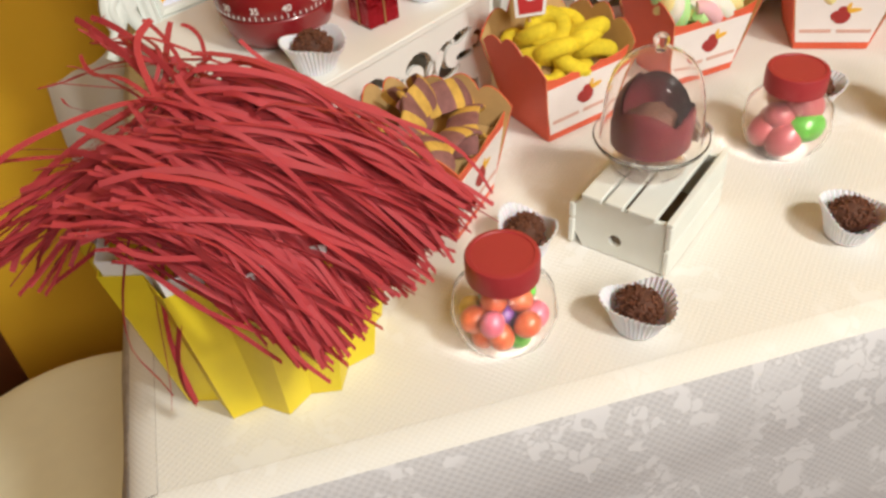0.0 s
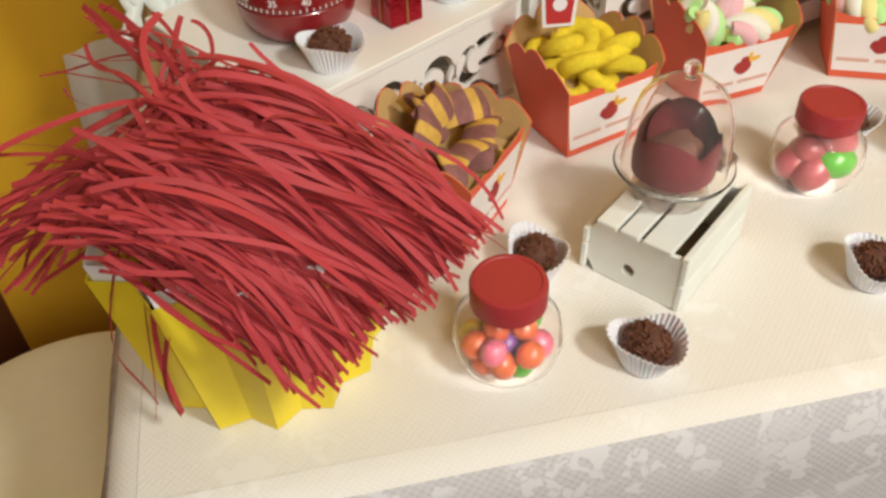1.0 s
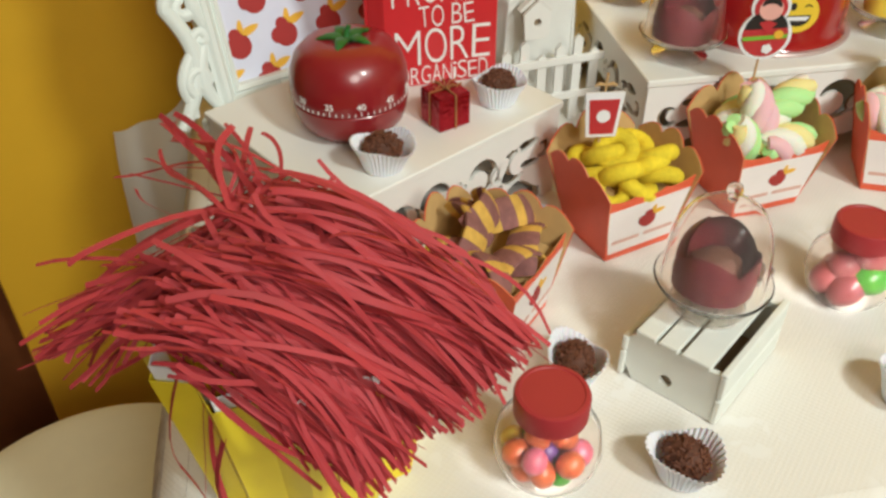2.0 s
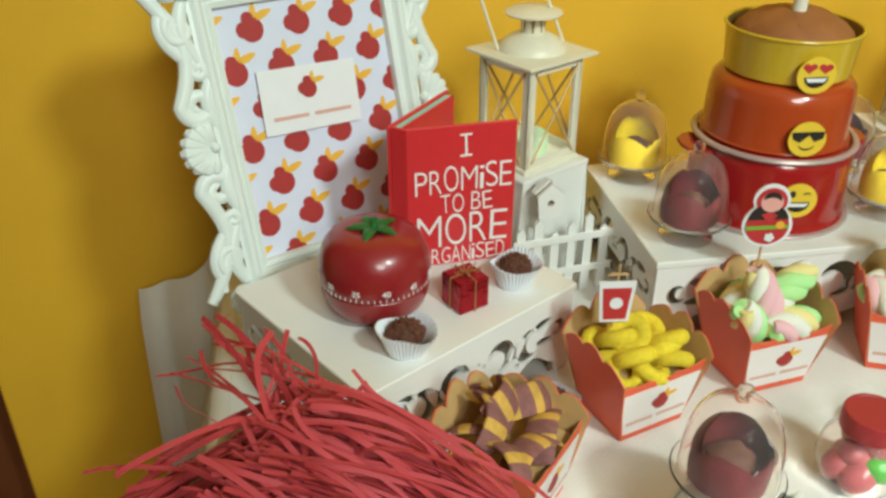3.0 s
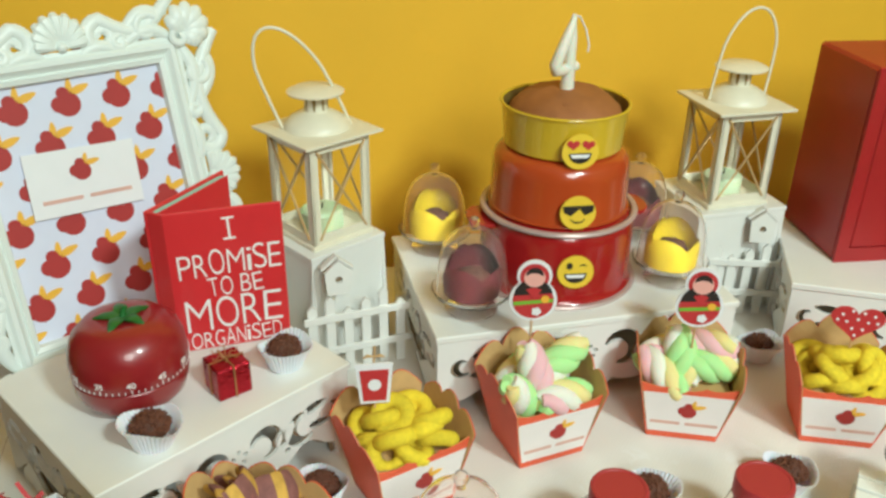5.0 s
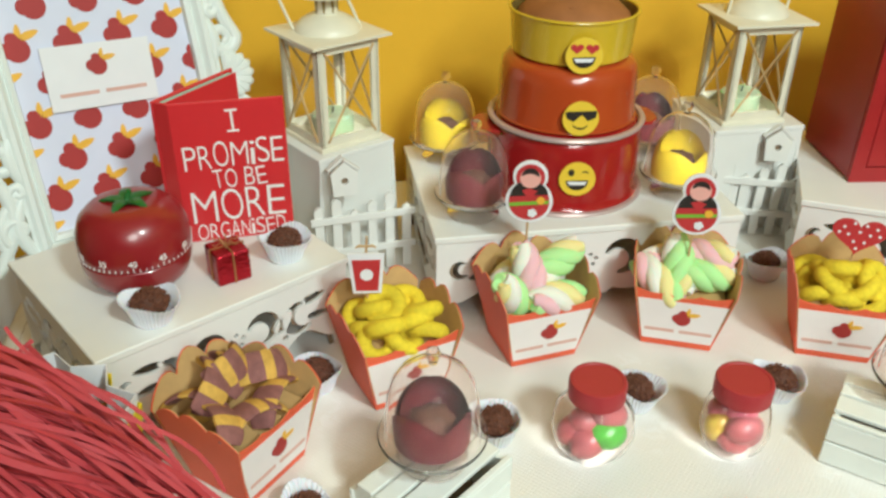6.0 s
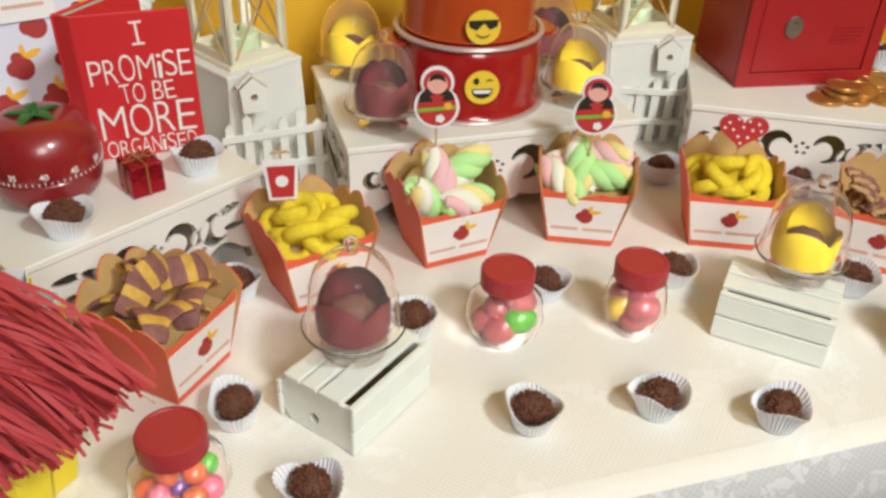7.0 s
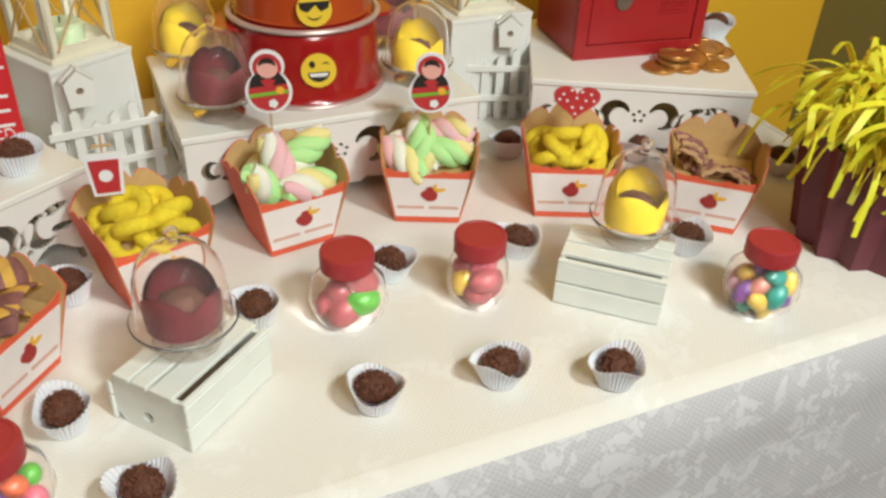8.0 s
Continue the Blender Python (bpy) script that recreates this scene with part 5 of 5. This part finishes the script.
def crate(corner, rz, label):
    w, d, h = 0.083, 0.066, 0.041
    cx, cy = square(corner, rz, w, d)
    root = thing("crate", (cx, cy, TOP), label, "crate", rz, "small white crates")
    x0, x1, y0, y1 = -w / 2, w / 2, -d / 2, d / 2
    t, cham = 0.0035, 0.0095
    # eight-cornered end boards whose edges stand a little past the slats, with shallow notches between them
    end = [(y0 + 0.0035, 0), (y1 - cham, 0), (y1 - 0.0035, cham), (y1 - 0.0035, 0.019), (y1 - 0.0010, 0.0193), (y1 - 0.0010, 0.0215), (y1 - 0.0035, 0.0218), (y1 - 0.0035, h - cham), (y1 - cham, h - t),
           (y0 + 0.0340, h - t), (y0 + 0.0336, h - 0.0008), (y0 + 0.0316, h - 0.0008), (y0 + 0.0312, h - t), (y0 + 0.0090, h - t), (y0 + 0.0070, h - 0.0030), (y0 + 0.0035, h - 0.0030)]
    for x in (x0 + 0.0015, x1 - 0.0045):
        m = Matrix.Translation((x, 0, 0)) @ Matrix(((0, 0, 1, 0), (1, 0, 0, 0), (0, 1, 0, 0), (0, 0, 0, 1)))
        part("end_panel", Geo().plate([end, circle(0.002, 0.0125, 0.0042, 18)], 0.003, m), SLAT, root, "white end board with a round hole")
    for a, b in ((y0, y0 + 0.0042), (y0 + 0.0105, y0 + 0.0285), (y0 + 0.0310, y0 + 0.0430), (y0 + 0.0450, y0 + 0.0580)):
        part("slat", Geo().box(x0, x1, a, b, h - t, h, 0.0006), SLAT, root)
    for y in (y0, y1 - t):
        for z0, z1 in ((0.0005, 0.0190), (0.0208, h - t - 0.0002 if y < 0 else h - cham)):
            part("slat", Geo().box(x0, x1, y, y + t, z0, z1, 0.0006), SLAT, root)
    part("bottom", Geo().box(x0 + 0.005, x1 - 0.005, y0 + 0.004, y1 - 0.010, 0.001, 0.003, 0), EDGE, root, "bare brown board, coloured dark as the shade inside the stand inside")


crate((0.270, 0.317), 39.0, "small white slatted crate lying upside down")
crate((0.559, 0.371), -42.6, "small white slatted crate lying upside down")
CR = TOP + 0.041
for x, y, z, c, rz, lb in ((0.283, 0.376, CR, ROSE, 15, "clear domed cup with a dark rose sweet on a crate"), (0.629, 0.378, CR, YELLOW_SWEET, -60, "clear domed cup with a yellow sweet on a crate"),
                           (0.356, 0.748, ST, YELLOW_SWEET, 40, "clear domed cup with a yellow sweet beside the tins"), (0.360, 0.626, ST, ROSE, 10, "clear domed cup with a dark rose sweet beside the tins"),
                           (0.553, 0.640, ST, YELLOW_SWEET, -30, "clear domed cup with a yellow sweet beside the tins"), (0.562, 0.735, ST, ROSE, 0, "clear domed cup with a dark rose sweet behind the tins")):
    sweet_dome(x, y, z, c, rz, lb)

# ---- jars ----


def jar(x, y, body, fill, seed, label, candy, words):
    root = thing("candy_jar", (x, y, TOP), label, "jar", 0, "red-lidded candy jars")
    R, H = body
    s, hh = R / 0.0285, H / 0.045
    out = [(0.0, 0.0), (0.015 * s, 0.0), (0.019 * s, 0.002), (0.0255 * s, 0.010 * hh), (0.0285 * s, 0.021 * hh), (0.0265 * s, 0.033 * hh), (0.0205, 0.0405 * hh), (0.0180, 0.0435 * hh), (0.0178, 0.050 * hh)]
    ins = [(max(0, r - 0.0012), max(0.0014, z)) for r, z in out][::-1]
    part("glass", Geo().lathe(out + ins, 48, close=False), CLEAR, root, "clear jar body", shadow=False)
    z0 = 0.0445 * hh
    part("lid", Geo().lathe([(0.0, z0 + 0.001), (0.0190, z0), (0.0198, z0 + 0.0008), (0.0200, z0 + 0.0130), (0.0192, z0 + 0.0148), (0.0170, z0 + 0.0152), (0.0165, z0 + 0.0146), (0, z0 + 0.0146)], 48, mod=lambda i, j: 1 + (0.004 if j in (2, 3) and i % 2 else 0)), LID, root, "red plastic screw lid")
    rr = random.Random(seed)
    size, level, stretch, pack = candy
    bits = []
    for i in range(2600):
        r = size * rr.uniform(0.92, 1.08)
        z = 0.003 + r + (level * H - r) * (i / 2600) ** 1.2
        span = R - 0.0022 - r - max(0, abs(z - 0.021 * hh) - 0.005) * 0.62
        a, rad = rr.uniform(0, 2 * math.pi), max(0.0, span) * math.sqrt(rr.random())
        p = Vector((rad * math.cos(a), rad * math.sin(a), z))
        if all((p - o).length > (r + ro) * pack for o, ro in bits):
            bits.append((p, r))
    for i, (p, r) in enumerate(bits):
        cd = solid("jelly_candy", Geo().ball(r, None, 14), GUMMY[fill[i % len(fill)]], words, "candy", group="candies in jars")
        cd.matrix_world = Matrix.Translation((x, y, TOP)) @ Matrix.Translation(p) @ pose(0, 0, 0, rr.uniform(0, 180), rr.uniform(0, 180), 0) @ Matrix.Diagonal((stretch, 0.92, 0.88, 1))


jar(0.165, 0.305, (0.0295, 0.0490), (0, 0, 1, 0, 2, 3, 0, 4, 1, 7), 11, "clear round jar of mixed candies with red lid", (0.0084, 0.62, 1.0, 0.78), "round sugar-coated candy in a jar")
jar(0.403, 0.409, (0.0295, 0.0490), (8, 8, 5, 8, 1, 8), 12, "clear round jar of pink and green jellies with red lid", (0.0128, 0.72, 1.15, 0.56), "large soft jelly candy in a jar")
jar(0.503, 0.394, (0.0245, 0.0490), (8, 2, 8, 4, 8, 8), 13, "clear straight jar of pink jellies with red lid", (0.0120, 0.72, 1.15, 0.54), "large soft jelly candy in a jar")
jar(0.708, 0.307, (0.0295, 0.0490), (4, 5, 1, 6, 7, 2, 3, 4), 14, "clear round jar of jelly beans with red lid", (0.0080, 0.80, 1.40, 0.80), "glossy oval jelly bean in a jar")

# ---- cash box and coins ----


def cash_box():
    rz, w, d, h = -7.0, 0.148, 0.105, 0.190
    cx, cy = square((0.726, 0.633), rz, w, d)
    root = thing("cash_box", (cx, cy, ST), "dark red painted steel cash box shaped like a locker", "cash box", rz)
    x, y = w / 2, d / 2
    part("body", Geo().box(-x, x, -y + 0.003, y, 0, h, 0.003), SAFE, root)
    part("front_rim", Geo().plate([[(-x, 0), (x, 0), (x, h), (-x, h)], [(-x + 0.012, 0.014), (x - 0.012, 0.014), (x - 0.012, h - 0.012), (-x + 0.012, h - 0.012)]], 0.003, Matrix.Translation((0, -y + 0.003, 0)) @ STAND_UP, 0.0006), SAFE, root)
    leaf = part("door", Geo().box(-x + 0.0135, x - 0.0135, -y + 0.0005, -y + 0.003, 0.0155, h - 0.0135, 0.001), SAFE, root)
    for k in range(5):
        part("louvre", Geo().sweep([(0.018, -y + 0.0002, 0.045 + 0.004 * k), (0.050, -y + 0.0002, 0.045 + 0.004 * k)], 0.0010, 6), SAFE, leaf)
    part("lock_plate", Geo().plate([circle(-0.026, 0.062, 0.0085, 24, 1.25), circle(-0.026, 0.066, 0.0018, 10)], 0.002, Matrix.Translation((0, -y, 0)) @ STAND_UP, 0.0004), STEEL, leaf, "dull steel keyhole plate")
    part("handle", Geo().plate([circle(-0.014, 0.105, 0.016, 30, 0.55), circle(-0.014, 0.105, 0.0115, 30, 0.5)], 0.003, Matrix.Translation((0, -y, 0)) @ STAND_UP, 0.0005), STEEL, leaf, "dull steel recessed handle")


cash_box()


def coins():
    me = Geo().lathe([(0, 0.0005), (0.0145, 0.0005), (0.0150, 0.0), (0.0165, 0.0), (0.0170, 0.0008), (0.0170, 0.0032), (0.0165, 0.0040), (0.0150, 0.0040), (0.0145, 0.0034), (0, 0.0038)], 28).mesh("coin", 40)
    me.materials.append(COIN)
    for x, y, z, a, b in ((0.800, 0.585, 0, 0, 0), (0.826, 0.579, 0, 0, 0), (0.818, 0.588, 0.0042, 4, 2), (0.822, 0.592, 0.0085, -3, 3), (0.842, 0.588, 0.0042, 4, -4), (0.858, 0.572, 0, 0, 0), (0.866, 0.600, 0.0042, -5, -4), (0.862, 0.606, 0, 0, 0),
                          (0.889, 0.602, 0, 0, 0), (0.876, 0.628, 0.0042, 3, 5), (0.872, 0.632, 0, 0, 0), (0.838, 0.601, 0, 0, 0), (0.880, 0.608, 0.0045, 2, -3)):
        ob = new("coin", me)
        ob.matrix_world = pose(x, y, ST + z, a, b, 0)
        tagged(ob, "gold foil chocolate coin beside the red cash box", "coin", "gold coins")


coins()

# ---- little fences with bird houses ----


def fence(x, y, rz, n, gap, house, label):
    root = thing("picket_fence", (x, y, TOP), label, "fence", rz, "white picket fences")
    w = 0.0082
    for i in range(n):
        h = 0.074 + 0.008 * math.sin(i * 2.1) + (0.006 if i == house else 0)
        part("picket", Geo().plate([[(-w / 2, 0), (w / 2, 0), (w / 2, h - 0.004), (0, h), (-w / 2, h - 0.004)]], 0.0028, Matrix.Translation((gap * (i - (n - 1) / 2), 0, 0)) @ STAND_UP), MDF, root)
    L = gap * (n - 1) / 2 + 0.008
    for z in (0.022, 0.056):
        part("rail", Geo().box(-L, L, -0.0056, -0.0029, z, z + 0.0070, 0.0004), MDF, root)
    hx = gap * (house - (n - 1) / 2)
    front = [(-0.0105, 0.084), (0.0105, 0.084), (0.0125, 0.106), (0.0, 0.117), (-0.0125, 0.106)]
    bird = part("bird_house", Geo().plate([front, circle(0, 0.0985, 0.0034, 16)], 0.0030, Matrix.Translation((hx, -0.003, 0)) @ STAND_UP), MDF, root, "white bird house with a round hole")
    part("backing", Geo().plate([front], 0.0012, Matrix.Translation((hx, -0.0015, 0)) @ STAND_UP), EDGE, bird)
    for s in (-1, 1):
        part("roof_board", Geo().box(-0.001, 0.0175, -0.0062, 0.0012, 0, 0.0020, 0.0003, Matrix.Translation((hx, 0, 0.1178)) @ Matrix.Rotation(radians(0 if s > 0 else 180), 4, "Z") @ Matrix.Rotation(radians(41), 4, "Y")), MDF, bird)


fence(0.267, 0.676, 8, 6, 0.0165, 1.5, "white wooden picket fence with a bird house")
fence(0.663, 0.690, -18, 6, 0.0162, 3.4, "white wooden picket fence with a bird house")

# ---- pleated pots with paper strips ----


def pleated(r0, r1, z0, z1, n, amp):
    """An accordion-folded wall with thickness."""
    def mod(i, j):
        return 1 + (amp if i % 2 else -amp)
    k = 6
    out = [(r0 + (r1 - r0) * i / k, z0 + (z1 - z0) * i / k) for i in range(k + 1)]
    return Geo().lathe(out + [(r - 0.0008, z) for r, z in out[::-1]], 2 * n, mod=mod, close=False)


def pot(x, y, card, label, collar):
    root = thing("paper_pot", (x, y, TOP), label, "paper pot", 7, "pleated paper pots")
    part("wall", pleated(0.0585, 0.0740, 0.0, 0.106, 13, 0.075), card, root, angle=20)
    if collar:
        part("lining", pleated(0.0685, 0.0725, 0.088, 0.114, 13, 0.075), collar, root, "white pleated paper collar", angle=20)
    part("base", Geo().lathe([(0, 0.001), (0.052, 0.001), (0.052, 0.003), (0, 0.003)], 40), card, root)


def ribbon(rr, p0, p1, lift, width):
    """One creased paper ribbon from p0 to p1, bowed upwards by lift."""
    p0, p1 = Vector(p0), Vector(p1)
    mid = (p0 + p1) / 2 + Vector((rr.gauss(0, 0.009), rr.gauss(0, 0.009), 2 * lift))
    side = Vector((rr.gauss(0, 1), rr.gauss(0, 1), rr.gauss(0, 0.4))).normalized() * rr.uniform(0, 0.008)
    ph, n = rr.uniform(0, 6), 12
    path = []
    for i in range(n):
        u = i / (n - 1)
        path.append(p0 * (1 - u) ** 2 + mid * 2 * u * (1 - u) + p1 * u * u + side * math.sin(ph + 6.5 * u))
    return Geo().sweep(path, [width * k for k in (0.9, 1, 0.95, 1, 1.05, 1, 0.95, 1, 1.03, 0.97, 1, 0.85)], 4, 0.07, up=(rr.gauss(0, 0.55), rr.gauss(0, 0.55), 1))


def strips(origin, colour, seed, label, make, count, buried):
    """count ribbons lie open to view as parts; the buried ones under them are one mass."""
    rr = random.Random(seed)
    root = thing("shredded_paper", origin, label, "shredded paper")
    back = Vector(origin)
    for i in range(count):
        p0, p1, lift, width = make(rr, i / count, 0)
        part("strip", ribbon(rr, p0 - back, p1 - back, lift, width).mesh("strip", 30), colour, root)
    g = Geo()
    for i in range(buried):
        p0, p1, lift, width = make(rr, i / buried, 1)
        r = ribbon(rr, p0 - back, p1 - back, lift, width)
        g.add(r.v, r.f)
    tagged(part("strip_mass", g, colour, root, angle=30), "tangle of more strips underneath", kind="stuff")


def jitter(rr, v, k):
    return Vector(v) + Vector((rr.gauss(0, k), rr.gauss(0, k), rr.gauss(0, k * 0.7)))


def red_bundle(rr, u, deep):
    """A flattened bundle combed one way, with loose ends on its far side and three strips hanging down."""
    w = rr.uniform(0.0014, 0.0025)
    if not deep and u > 0.985:
        x = rr.uniform(-0.016, 0.004)
        return Vector((x + 0.016, 0.300, 0.885)), Vector((x, 0.288, rr.uniform(0.768, 0.785))), 0.006, w
    if u > 0.87:
        a = Vector((0.020, 0.325, 0.902)).lerp(Vector((0.050, 0.372, 0.912)), rr.random())
        ends = ((-0.070, 0.338, 0.858), (-0.062, 0.330, 0.872), (-0.054, 0.326, 0.852), (-0.054, 0.334, 0.902), (-0.048, 0.350, 0.884), (-0.040, 0.418, 0.898), (-0.011, 0.427, 0.916), (0.025, 0.412, 0.921))
        k = rr.choice((0, 0, 0, 1, 1, 2, 2, 2, 3, 4, 4, 5, 6, 7))
        return jitter(rr, a, 0.008), jitter(rr, ends[k], 0.007), rr.uniform(0.0, 0.008), w
    s = rr.random()
    a = Vector((-0.012, 0.297, 0.901)).lerp(Vector((0.044, 0.354, 0.917)), s)
    s2 = min(1.05, max(-0.05, s + rr.gauss(0, 0.24)))
    b = Vector((0.066, 0.262, 0.822)).lerp(Vector((0.148, 0.306, 0.846)), s2)
    depth = rr.uniform(0.0, 0.013) if deep else abs(rr.gauss(0, 0.006))
    a, b = jitter(rr, a, 0.010), jitter(rr, b, 0.005)
    b = a.lerp(b, rr.uniform(0.70, 1.0) if rr.random() < 0.55 else rr.uniform(0.95, 1.03))
    a.z -= depth
    b.z -= depth * 0.6
    return a, b, rr.uniform(0.008, 0.024), w


def yellow_bunch(rr, u, deep):
    """Strips that rise from the pot and fall over its rim all round."""
    a = jitter(rr, (0.872, 0.352, 0.868), 0.022)
    t = radians(rr.gauss(225, 55)) if rr.random() < 0.6 else rr.uniform(0, 2 * math.pi)
    far, high = (rr.uniform(0.030, 0.075), rr.uniform(0.845, 0.880)) if deep else (rr.uniform(0.036, 0.074), rr.uniform(0.805, 0.880))
    if not deep and rr.random() < 0.16:
        high, far = rr.uniform(0.885, 0.918), far * 0.85
    b = Vector((a.x + far * math.cos(t), a.y + far * math.sin(t), high))
    return a, b, rr.uniform(0.014, 0.028), rr.uniform(0.0026, 0.0044)


pot(0.040, 0.352, YEL_CARD, "yellow accordion-folded card pot with a white collar", PAPER)
strips((0.040, 0.352, TOP + 0.110), RED_STRIP, 21, "heap of red paper strips spilling from a yellow pot", red_bundle, 300, 360)
pot(0.872, 0.352, PURPLE_CARD, "plum accordion-folded card pot", None)
strips((0.872, 0.352, TOP + 0.110), YEL_STRIP, 33, "bunch of yellow paper strips in a plum pot", yellow_bunch, 300, 420)
